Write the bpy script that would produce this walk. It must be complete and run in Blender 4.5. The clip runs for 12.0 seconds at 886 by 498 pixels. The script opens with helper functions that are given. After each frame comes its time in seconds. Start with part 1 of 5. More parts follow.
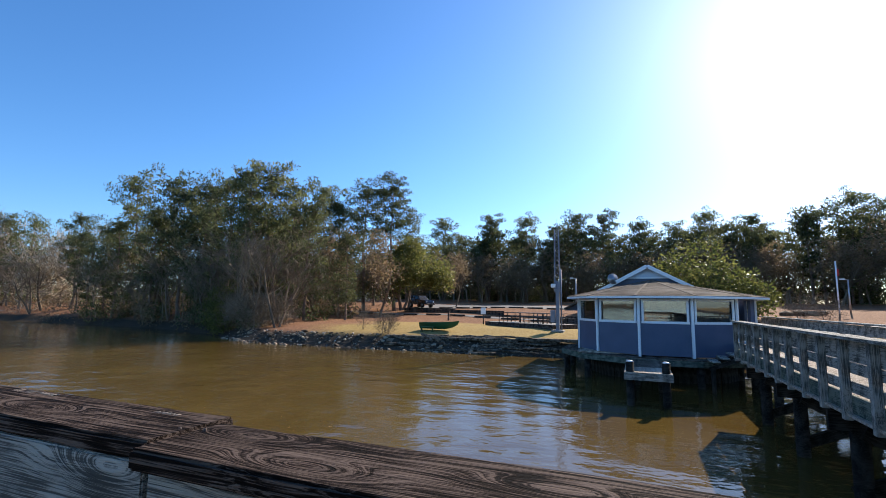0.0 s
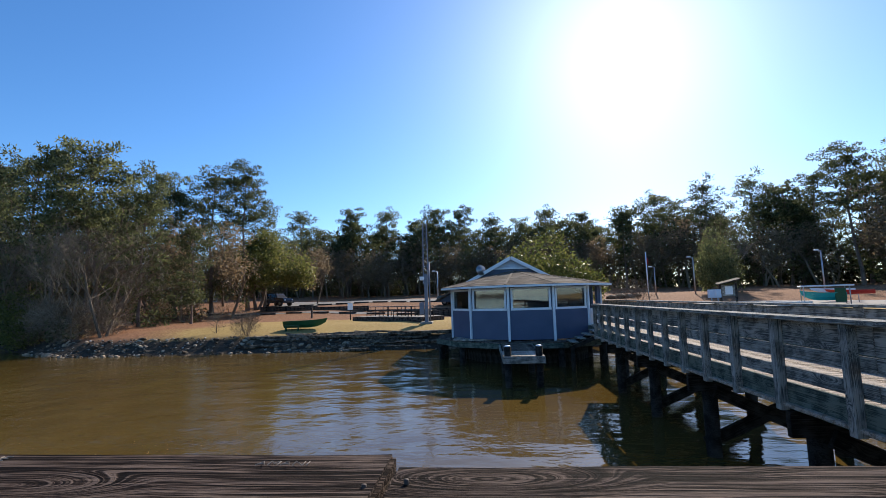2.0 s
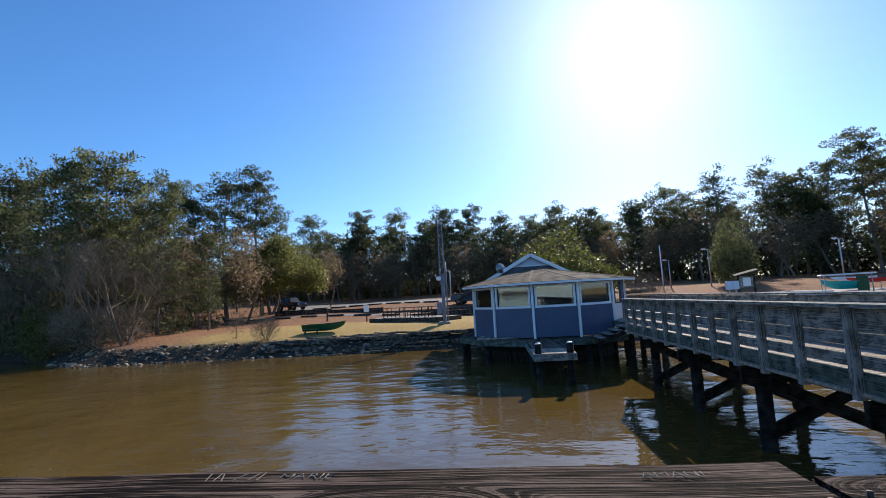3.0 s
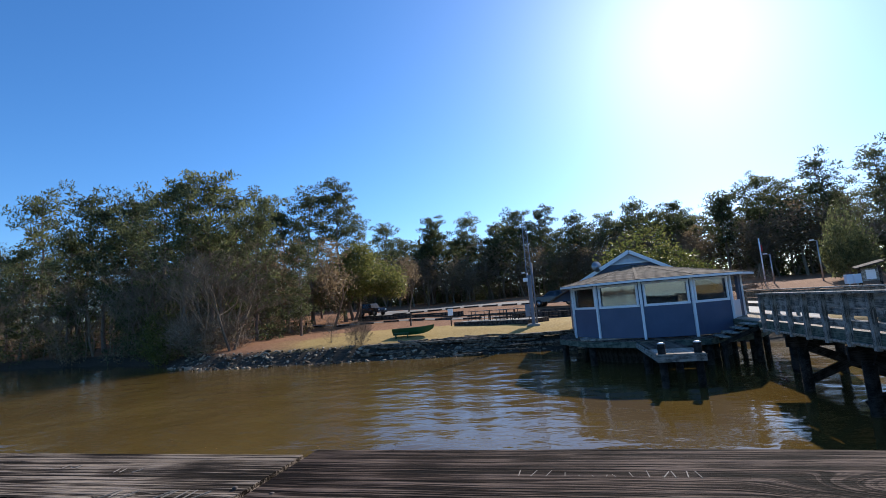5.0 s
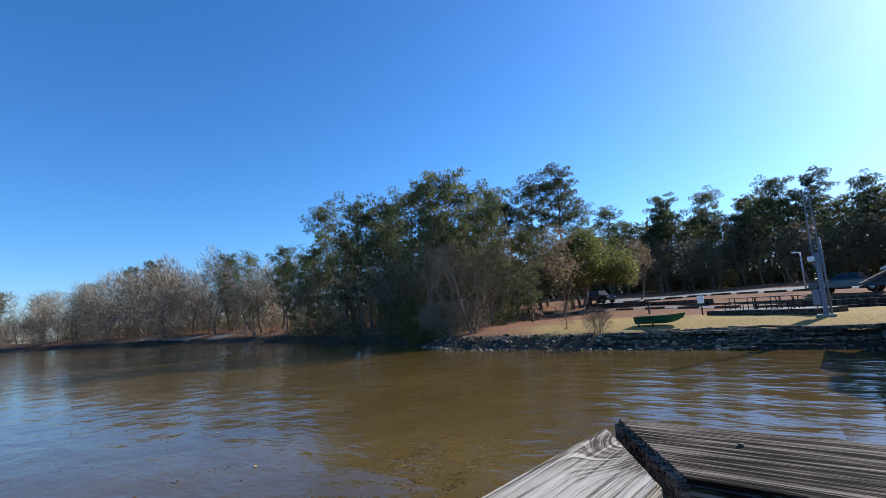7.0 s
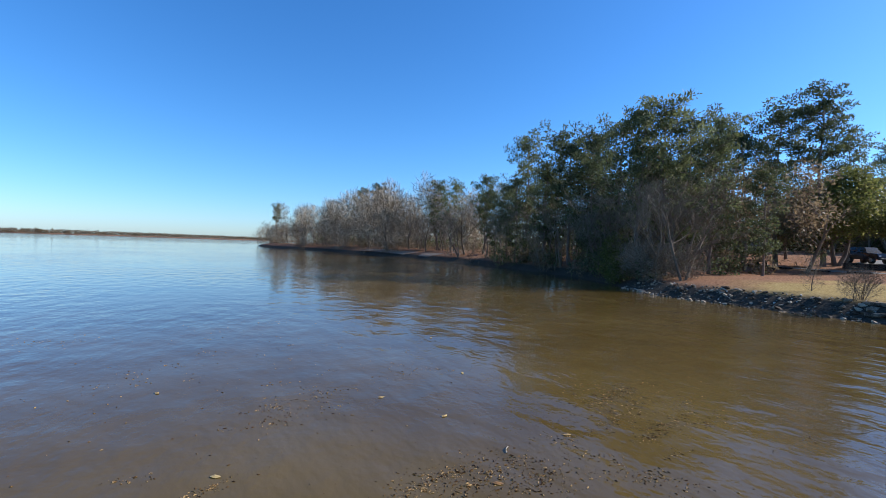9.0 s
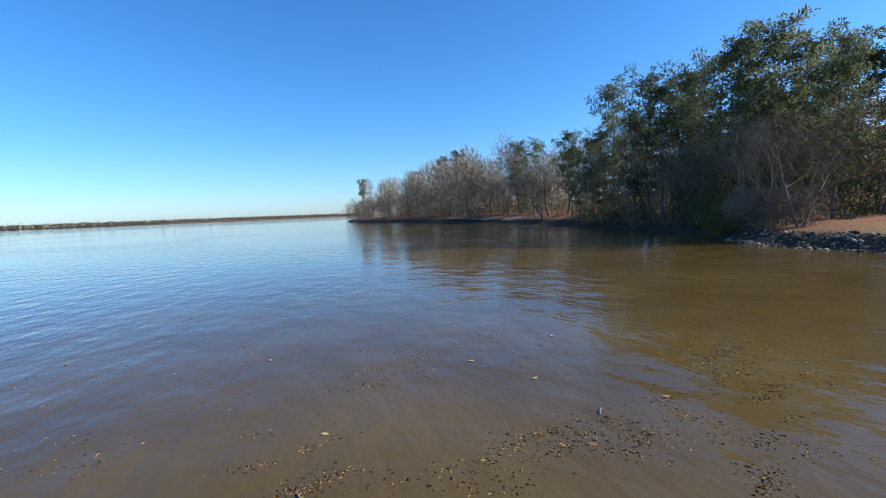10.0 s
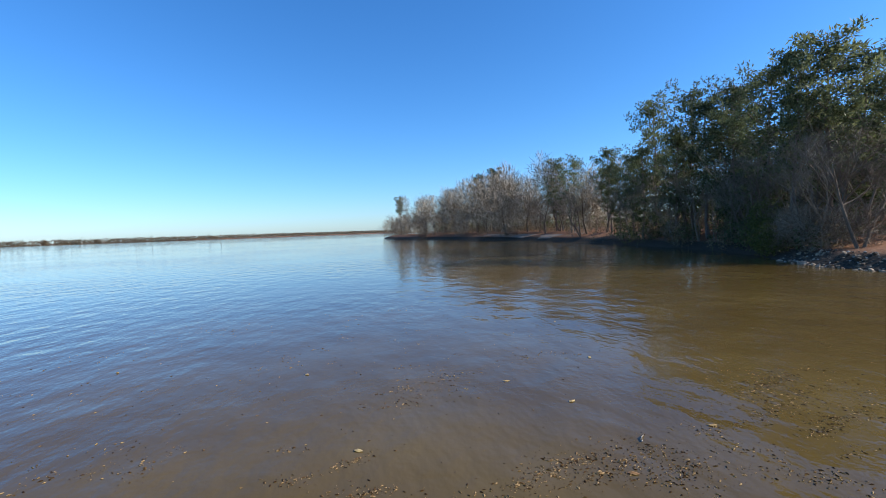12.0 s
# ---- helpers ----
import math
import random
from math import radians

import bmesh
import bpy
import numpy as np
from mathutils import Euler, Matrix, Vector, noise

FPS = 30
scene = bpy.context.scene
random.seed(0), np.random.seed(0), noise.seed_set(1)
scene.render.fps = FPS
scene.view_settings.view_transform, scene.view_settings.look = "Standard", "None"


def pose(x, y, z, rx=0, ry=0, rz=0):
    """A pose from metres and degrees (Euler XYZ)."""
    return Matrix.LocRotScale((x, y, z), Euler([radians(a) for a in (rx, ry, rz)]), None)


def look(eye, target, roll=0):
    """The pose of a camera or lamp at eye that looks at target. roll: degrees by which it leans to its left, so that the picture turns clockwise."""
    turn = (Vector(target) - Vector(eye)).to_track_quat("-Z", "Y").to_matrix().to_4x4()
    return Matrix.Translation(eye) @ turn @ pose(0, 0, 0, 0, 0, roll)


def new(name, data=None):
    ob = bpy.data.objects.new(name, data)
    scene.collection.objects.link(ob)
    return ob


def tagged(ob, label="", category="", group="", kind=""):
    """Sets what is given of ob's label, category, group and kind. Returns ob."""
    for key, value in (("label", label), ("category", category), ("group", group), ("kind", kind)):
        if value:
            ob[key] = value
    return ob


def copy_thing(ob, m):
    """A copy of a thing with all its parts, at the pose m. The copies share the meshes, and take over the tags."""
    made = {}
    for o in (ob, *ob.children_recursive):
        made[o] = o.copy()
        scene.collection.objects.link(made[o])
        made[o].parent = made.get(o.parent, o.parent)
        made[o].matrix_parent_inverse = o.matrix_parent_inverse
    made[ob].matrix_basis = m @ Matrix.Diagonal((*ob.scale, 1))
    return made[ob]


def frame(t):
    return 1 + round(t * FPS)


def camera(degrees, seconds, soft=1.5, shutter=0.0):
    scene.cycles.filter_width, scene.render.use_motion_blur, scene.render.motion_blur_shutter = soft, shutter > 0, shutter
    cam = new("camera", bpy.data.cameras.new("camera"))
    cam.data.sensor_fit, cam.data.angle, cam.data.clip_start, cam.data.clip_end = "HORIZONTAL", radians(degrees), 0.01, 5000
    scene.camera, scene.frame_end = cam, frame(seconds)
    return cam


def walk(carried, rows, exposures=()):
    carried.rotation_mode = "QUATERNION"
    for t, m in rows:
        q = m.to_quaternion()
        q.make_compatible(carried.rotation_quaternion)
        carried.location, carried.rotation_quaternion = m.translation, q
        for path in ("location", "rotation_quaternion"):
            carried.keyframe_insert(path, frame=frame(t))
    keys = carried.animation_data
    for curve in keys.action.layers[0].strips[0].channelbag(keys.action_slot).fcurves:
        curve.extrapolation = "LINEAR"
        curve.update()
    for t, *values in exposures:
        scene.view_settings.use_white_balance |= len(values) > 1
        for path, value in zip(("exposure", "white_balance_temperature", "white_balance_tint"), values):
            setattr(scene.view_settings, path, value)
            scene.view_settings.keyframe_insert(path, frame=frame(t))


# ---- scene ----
cam = camera(87.1, 12.0, soft=0.8)
PATH = [
    (0, (0.249, -0.12, 2.725), (-0.506, 1.717, 2.963), 0.7),
    (0.5, (0.1, -0.045, 2.712), (-0.317, 1.896, 2.957), 0.4),
    (1, (-0.091, 0.015, 2.723), (-0.398, 1.979, 2.941), 0.1),
    (1.5, (-0.34, -0.008, 2.71), (-0.556, 1.969, 2.918), -0.6),
    (2, (-0.588, 0.014, 2.693), (-0.756, 1.996, 2.904), -1.7),
    (2.5, (-0.882, 0.051, 2.706), (-1.047, 2.033, 2.915), -2.7),
    (4.5, (-2.123, 0.017, 2.695), (-2.506, 1.966, 2.932), -4.3),
    (5, (-2.459, 0.015, 2.678), (-2.933, 1.942, 2.927), -4.5),
    (5.5, (-2.806, -0.04, 2.678), (-3.411, 1.848, 2.941), -4.6),
    (6, (-3.076, -0.022, 2.655), (-3.873, 1.79, 2.942), -4.8),
    (6.5, (-3.372, 0.02, 2.649), (-4.41, 1.703, 2.947), -4.5),
    (7, (-3.619, 0.042, 2.623), (-4.897, 1.558, 2.89), -3.9),
    (9, (-3.76, -0.13, 2.68), (-5.532, 0.727, 2.667), 1.9),
    (9.5, (-3.765, -0.1, 2.683), (-5.615, 0.609, 2.607), 1.1),
    (10, (-3.765, -0.077, 2.673), (-5.672, 0.453, 2.516), -2.3),
    (10.5, (-3.765, -0.063, 2.673), (-5.676, 0.442, 2.489), -2.2),
    (11, (-3.765, -0.064, 2.673), (-5.679, 0.433, 2.522), -1.9),
    (11.5, (-3.765, -0.052, 2.678), (-5.676, 0.455, 2.557), -1.6),
    (12, (-3.765, -0.074, 2.683), (-5.701, 0.31, 2.605), -2.0),
]
walk(cam, [(t, look(eye, target, roll)) for t, eye, target, roll in PATH],
     exposures=[(0, 0.76, 6100, 10), (1, 0.6, 6100, 10), (2.5, 0.5, 6000, 10), (5.5, 0.46, 5650, 9), (7, 0.46, 5400, 8), (9, 0.56, 5350, 8), (12, 0.58, 5400, 8)])

# ---- light ----
SUN_AZ, SUN_EL = 18.0, 29.0   # degrees right of +y, above the horizon
world = bpy.data.worlds.new("world")
scene.world = world
world.use_nodes = True
wn = world.node_tree.nodes
sky = wn.new("ShaderNodeTexSky")
sky.sky_type = "NISHITA"
sky.sun_disc = False
sky.sun_elevation = radians(SUN_EL)
sky.sun_rotation = radians(SUN_AZ)
sky.altitude = 50
sky.air_density, sky.dust_density, sky.ozone_density = 1.0, 0.45, 6.0
wn["Background"].inputs["Strength"].default_value = 0.12
deep = wn.new("ShaderNodeHueSaturation")   # clear winter air: deeper blue
deep.inputs["Hue"].default_value, deep.inputs["Saturation"].default_value = 0.5, 1.11
world.node_tree.links.new(sky.outputs["Color"], deep.inputs["Color"])
world.node_tree.links.new(deep.outputs["Color"], wn["Background"].inputs["Color"])
sun = new("sun", bpy.data.lights.new("sun", "SUN"))
sun.data.energy, sun.data.angle, sun.data.color = 5.0, radians(0.55), (1.0, 0.86, 0.68)
sd = Vector((math.sin(radians(SUN_AZ)) * math.cos(radians(SUN_EL)), math.cos(radians(SUN_AZ)) * math.cos(radians(SUN_EL)), math.sin(radians(SUN_EL))))
sun.matrix_world = look(sd * 100, (0, 0, 0))

# ---- materials ----
def nodes_of(name):
    m = bpy.data.materials.new(name)
    m.use_nodes = True
    return m, m.node_tree.nodes, m.node_tree.links, m.node_tree.nodes["Principled BSDF"]


def ramp(n, stops):
    r = n.new("ShaderNodeValToRGB")
    e = r.color_ramp.elements
    while len(e) < len(stops):
        e.new(0.5)
    for el, (p, c) in zip(e, stops):
        el.position, el.color = p, (*c, 1)
    return r


def surface(name, stops, scale=6.0, rough=0.8, bump=0.3, stretch=(1, 1, 1), metal=0.0, fine=40.0, per_object=0.0, per_island=0.0, dist=0.01, detail=8.0, spec=0.35):
    """Two-scale procedural surface: a large variation for colour, a fine one for grain and relief."""
    m, n, l, b = nodes_of(name)
    tc, mp = n.new("ShaderNodeTexCoord"), n.new("ShaderNodeMapping")
    mp.inputs["Scale"].default_value = stretch
    l.new(tc.outputs["Object"], mp.inputs["Vector"])
    big, small = n.new("ShaderNodeTexNoise"), n.new("ShaderNodeTexNoise")
    for t, s in ((big, scale), (small, fine)):
        t.inputs["Scale"].default_value, t.inputs["Detail"].default_value = s, detail
        l.new(mp.outputs["Vector"], t.inputs["Vector"])
    mixv = n.new("ShaderNodeMath")
    mixv.operation = "MULTIPLY_ADD"
    mixv.inputs[1].default_value, mixv.inputs[2].default_value = 0.45, 0.0
    l.new(small.outputs["Fac"], mixv.inputs[0])
    add = n.new("ShaderNodeMath")
    add.operation = "MULTIPLY_ADD"
    add.inputs[1].default_value = 0.55
    l.new(big.outputs["Fac"], add.inputs[0])
    l.new(mixv.outputs[0], add.inputs[2])
    last = add.outputs[0]
    for amount, source in ((per_object, "o"), (per_island, "i")):
        if amount:
            src = n.new("ShaderNodeObjectInfo").outputs["Random"] if source == "o" else n.new("ShaderNodeNewGeometry").outputs["Random Per Island"]
            k = n.new("ShaderNodeMath")
            k.operation = "MULTIPLY_ADD"
            k.inputs[1].default_value = amount
            l.new(src, k.inputs[0])
            l.new(last, k.inputs[2])
            s2 = n.new("ShaderNodeMath")
            s2.operation = "SUBTRACT"
            s2.inputs[1].default_value = amount / 2
            l.new(k.outputs[0], s2.inputs[0])
            last = s2.outputs[0]
    r = ramp(n, stops)
    l.new(last, r.inputs["Fac"])
    l.new(r.outputs["Color"], b.inputs["Base Color"])
    b.inputs["Roughness"].default_value, b.inputs["Metallic"].default_value = rough, metal
    b.inputs["Specular IOR Level"].default_value = spec
    if bump:
        bp = n.new("ShaderNodeBump")
        bp.inputs["Strength"].default_value, bp.inputs["Distance"].default_value = bump, dist
        l.new(add.outputs[0], bp.inputs["Height"])
        l.new(bp.outputs["Normal"], b.inputs["Normal"])
    return m


def leafy(name, stops, trans=0.35, rough=0.55, per_object=0.25):
    """Foliage: colour by clump and by tree, some light shining through."""
    m, n, l, b = nodes_of(name)
    geo, oi = n.new("ShaderNodeNewGeometry"), n.new("ShaderNodeObjectInfo")
    k = n.new("ShaderNodeMath")
    k.operation = "MULTIPLY_ADD"
    k.inputs[1].default_value = per_object
    l.new(oi.outputs["Random"], k.inputs[0])
    k2 = n.new("ShaderNodeMath")
    k2.operation = "MULTIPLY"
    k2.inputs[1].default_value = 1 - per_object
    l.new(geo.outputs["Random Per Island"], k2.inputs[0])
    l.new(k2.outputs[0], k.inputs[2])
    r = ramp(n, stops)
    l.new(k.outputs[0], r.inputs["Fac"])
    l.new(r.outputs["Color"], b.inputs["Base Color"])
    b.inputs["Roughness"].default_value = rough
    b.inputs["Specular IOR Level"].default_value = 0.3
    tr = n.new("ShaderNodeBsdfTranslucent")
    l.new(r.outputs["Color"], tr.inputs["Color"])
    mx = n.new("ShaderNodeMixShader")
    mx.inputs["Fac"].default_value = trans
    l.new(b.outputs[0], mx.inputs[1])
    l.new(tr.outputs[0], mx.inputs[2])
    l.new(mx.outputs[0], n["Material Output"].inputs["Surface"])
    return m


def weathered(name, dark, mid, light, rough=0.88, worn=0.5, spec=0.12):
    """Old plank: rings and cracks along local x, different on each board."""
    m, n, l, b = nodes_of(name)
    tc, oi, mp = n.new("ShaderNodeTexCoord"), n.new("ShaderNodeObjectInfo"), n.new("ShaderNodeMapping")
    off = n.new("ShaderNodeMath")
    off.operation = "MULTIPLY"
    off.inputs[1].default_value = 37.0
    l.new(oi.outputs["Random"], off.inputs[0])
    cmb = n.new("ShaderNodeCombineXYZ")
    l.new(off.outputs[0], cmb.inputs[0])
    l.new(off.outputs[0], cmb.inputs[1])
    l.new(cmb.outputs[0], mp.inputs["Location"])
    l.new(tc.outputs["Object"], mp.inputs["Vector"])
    mp.inputs["Scale"].default_value = (1.1, 55.0, 55.0)
    wv = n.new("ShaderNodeTexNoise")
    wv.inputs["Scale"].default_value, wv.inputs["Detail"].default_value = 1.6, 5
    wv.inputs["Roughness"].default_value, wv.inputs["Distortion"].default_value = 0.62, 1.3
    kv, km = n.new("ShaderNodeTexVoronoi"), n.new("ShaderNodeMapping")
    km.inputs["Scale"].default_value = (1.5, 5.0, 0.2)
    l.new(cmb.outputs[0], km.inputs["Location"])
    l.new(tc.outputs["Object"], km.inputs["Vector"])
    l.new(km.outputs[0], kv.inputs["Vector"])
    kv.inputs["Scale"].default_value = 1.0
    kr = n.new("ShaderNodeMapRange")
    kr.interpolation_type = "SMOOTHSTEP"
    kr.inputs["From Min"].default_value, kr.inputs["From Max"].default_value = 0.42, 0.0
    kr.inputs["To Max"].default_value = 9.0
    l.new(kv.outputs["Distance"], kr.inputs["Value"])
    kc, ka = n.new("ShaderNodeCombineXYZ"), n.new("ShaderNodeVectorMath")
    l.new(kr.outputs[0], kc.inputs[1])
    l.new(mp.outputs[0], ka.inputs[0])
    l.new(kc.outputs[0], ka.inputs[1])
    l.new(ka.outputs[0], wv.inputs["Vector"])
    fb = n.new("ShaderNodeMapping")
    fb.inputs["Scale"].default_value = (5.0, 330.0, 330.0)
    l.new(tc.outputs["Object"], fb.inputs["Vector"])
    fine = n.new("ShaderNodeTexNoise")
    fine.inputs["Scale"].default_value, fine.inputs["Detail"].default_value = 1.0, 6
    l.new(fb.outputs[0], fine.inputs["Vector"])
    stain = n.new("ShaderNodeTexNoise")
    stain.inputs["Scale"].default_value, stain.inputs["Detail"].default_value = 5.0, 5
    l.new(tc.outputs["Object"], stain.inputs["Vector"])
    h = n.new("ShaderNodeMath")
    h.operation = "MULTIPLY_ADD"
    h.inputs[1].default_value = 0.65
    l.new(wv.outputs["Fac"], h.inputs[0])
    f2 = n.new("ShaderNodeMath")
    f2.operation = "MULTIPLY"
    f2.inputs[1].default_value = 0.36
    l.new(fine.outputs["Fac"], f2.inputs[0])
    l.new(f2.outputs[0], h.inputs[2])
    h2 = n.new("ShaderNodeMath")
    h2.operation = "MULTIPLY_ADD"
    h2.inputs[1].default_value = worn
    l.new(stain.outputs["Fac"], h2.inputs[0])
    l.new(h.outputs[0], h2.inputs[2])
    s = n.new("ShaderNodeMath")
    s.operation = "SUBTRACT"
    s.inputs[1].default_value = worn / 2
    l.new(h2.outputs[0], s.inputs[0])
    r = ramp(n, ((0.45, dark), (0.5, mid), (0.56, light)))
    l.new(s.outputs[0], r.inputs["Fac"])
    l.new(r.outputs["Color"], b.inputs["Base Color"])
    b.inputs["Roughness"].default_value = rough
    b.inputs["Specular IOR Level"].default_value = spec
    bp = n.new("ShaderNodeBump")
    bp.inputs["Strength"].default_value, bp.inputs["Distance"].default_value = 1.0, 0.014
    l.new(h.outputs[0], bp.inputs["Height"])
    l.new(bp.outputs["Normal"], b.inputs["Normal"])
    return m


M_RAIL = weathered("old_brown_plank", (0.006, 0.004, 0.003), (0.024, 0.015, 0.011), (0.13, 0.095, 0.075), worn=0.22, spec=0.05)
M_RAIL_GREY = weathered("old_grey_plank", (0.012, 0.009, 0.006), (0.07, 0.053, 0.04), (0.28, 0.225, 0.175), worn=0.3, spec=0.05)
M_RAIL_PALE = weathered("sun_bleached_plank", (0.1, 0.075, 0.05), (0.42, 0.345, 0.255), (0.64, 0.55, 0.43), worn=0.4)
M_TREATED = weathered("treated_timber", (0.08, 0.08, 0.072), (0.22, 0.215, 0.19), (0.38, 0.365, 0.32))
M_RIM = weathered("green_treated_beam", (0.04, 0.052, 0.042), (0.1, 0.12, 0.095), (0.17, 0.19, 0.15))
M_DECK = weathered("deck_plank", (0.14, 0.11, 0.08), (0.38, 0.31, 0.24), (0.55, 0.47, 0.38))
# near-black timber for piles, cross beams, braces and stringers
M_PILE = weathered("dark_pile", (0.008, 0.007, 0.006), (0.024, 0.02, 0.016), (0.055, 0.048, 0.04))
M_BLUE = surface("blue_painted_board", ((0.3, (0.068, 0.088, 0.145)), (0.7, (0.1, 0.125, 0.195))), scale=1.5, fine=30, rough=0.5, bump=0.15)
M_WHITE = surface("white_trim_paint", ((0.3, (0.74, 0.76, 0.78)), (0.7, (0.86, 0.87, 0.88))), scale=3, rough=0.45, bump=0.1)
M_GABLE = surface("pale_blue_panel", ((0.3, (0.5, 0.58, 0.68)), (0.7, (0.62, 0.69, 0.78))), scale=2, rough=0.5, bump=0.1)
M_SHINGLE = surface("weathered_shingle", ((0.25, (0.07, 0.055, 0.042)), (0.5, (0.145, 0.115, 0.088)), (0.75, (0.24, 0.2, 0.155))), scale=2.5, fine=60, rough=0.95, bump=0.5, per_object=0.3, spec=0.08)
M_BARK = surface("pine_bark", ((0.3, (0.08, 0.055, 0.04)), (0.55, (0.21, 0.155, 0.115)), (0.8, (0.36, 0.28, 0.21))), scale=3, fine=18, stretch=(1, 1, 0.25), rough=0.95, bump=0.8, dist=0.03)
M_TWIG = surface("bare_bark", ((0.3, (0.09, 0.066, 0.042)), (0.55, (0.2, 0.15, 0.1)), (0.8, (0.34, 0.27, 0.19))), scale=1.5, fine=14, stretch=(1, 1, 0.3), rough=0.95, bump=0.5, per_object=0.2, dist=0.02)
M_NEEDLE = leafy("pine_needles", ((0.0, (0.03, 0.038, 0.017)), (0.5, (0.1, 0.113, 0.046)), (1.0, (0.24, 0.245, 0.1))), trans=0.55, per_object=0.4)
M_LEAF = leafy("evergreen_leaves", ((0.0, (0.06, 0.08, 0.02)), (0.5, (0.13, 0.14, 0.035)), (1.0, (0.25, 0.23, 0.07))), trans=0.6, rough=0.45)
M_DRYLEAF = leafy("dry_oak_leaves", ((0.0, (0.13, 0.09, 0.05)), (0.5, (0.23, 0.165, 0.095)), (1.0, (0.33, 0.25, 0.145))), trans=0.55)
M_ROCK = surface("riprap_stone", ((0.25, (0.045, 0.028, 0.016)), (0.5, (0.135, 0.09, 0.052)), (0.75, (0.44, 0.34, 0.23))), scale=2, fine=16, rough=0.85, bump=0.6, per_object=0.5, dist=0.03)
M_ASPHALT = surface("asphalt", ((0.3, (0.13, 0.118, 0.108)), (0.7, (0.22, 0.2, 0.18))), scale=0.4, fine=60, rough=0.9, bump=0.3)
M_CONC = surface("concrete", ((0.3, (0.22, 0.205, 0.18)), (0.7, (0.36, 0.335, 0.3))), scale=1.2, fine=40, rough=0.85, bump=0.3)
M_STEEL = surface("galvanised_steel", ((0.3, (0.35, 0.36, 0.37)), (0.7, (0.55, 0.56, 0.57))), scale=4, fine=50, rough=0.45, bump=0.1, metal=0.8)
M_POLE = surface("painted_grey_steel", ((0.3, (0.13, 0.15, 0.19)), (0.7, (0.22, 0.25, 0.3))), scale=4, fine=50, rough=0.5, bump=0.1)
M_BLACK = surface("black_coating", ((0.3, (0.012, 0.012, 0.013)), (0.7, (0.03, 0.03, 0.032))), scale=4, rough=0.4, bump=0.05)
M_GREEN = surface("green_painted_hull", ((0.3, (0.008, 0.05, 0.02)), (0.7, (0.018, 0.1, 0.035))), scale=1.2, fine=20, rough=0.45, bump=0.15)
M_TEAL = surface("teal_plastic", ((0.3, (0.02, 0.28, 0.28)), (0.7, (0.04, 0.38, 0.36))), scale=2, rough=0.4, bump=0.05)
M_CARPAINT = surface("dark_car_paint", ((0.3, (0.012, 0.016, 0.03)), (0.7, (0.02, 0.026, 0.045))), scale=2, rough=0.2, bump=0.0, spec=0.6)
M_RUST = surface("rusty_nail", ((0.3, (0.03, 0.018, 0.012)), (0.7, (0.09, 0.06, 0.045))), scale=60, rough=0.7, bump=0.2)
M_RED = surface("red_plastic", ((0.3, (0.4, 0.02, 0.02)), (0.7, (0.5, 0.04, 0.03))), scale=2, rough=0.4, bump=0.0)


def glass_mat(name, tint, rough=0.02, ior=1.45):
    m, n, l, b = nodes_of(name)
    b.inputs["Base Color"].default_value = (*tint, 1)
    b.inputs["Roughness"].default_value = rough
    b.inputs["Transmission Weight"].default_value = 1.0
    b.inputs["IOR"].default_value = ior
    return m


M_GLASS = glass_mat("window_glass", (0.66, 0.74, 0.73), ior=2.0)
M_DARKGLASS = glass_mat("tinted_car_glass", (0.1, 0.12, 0.13))


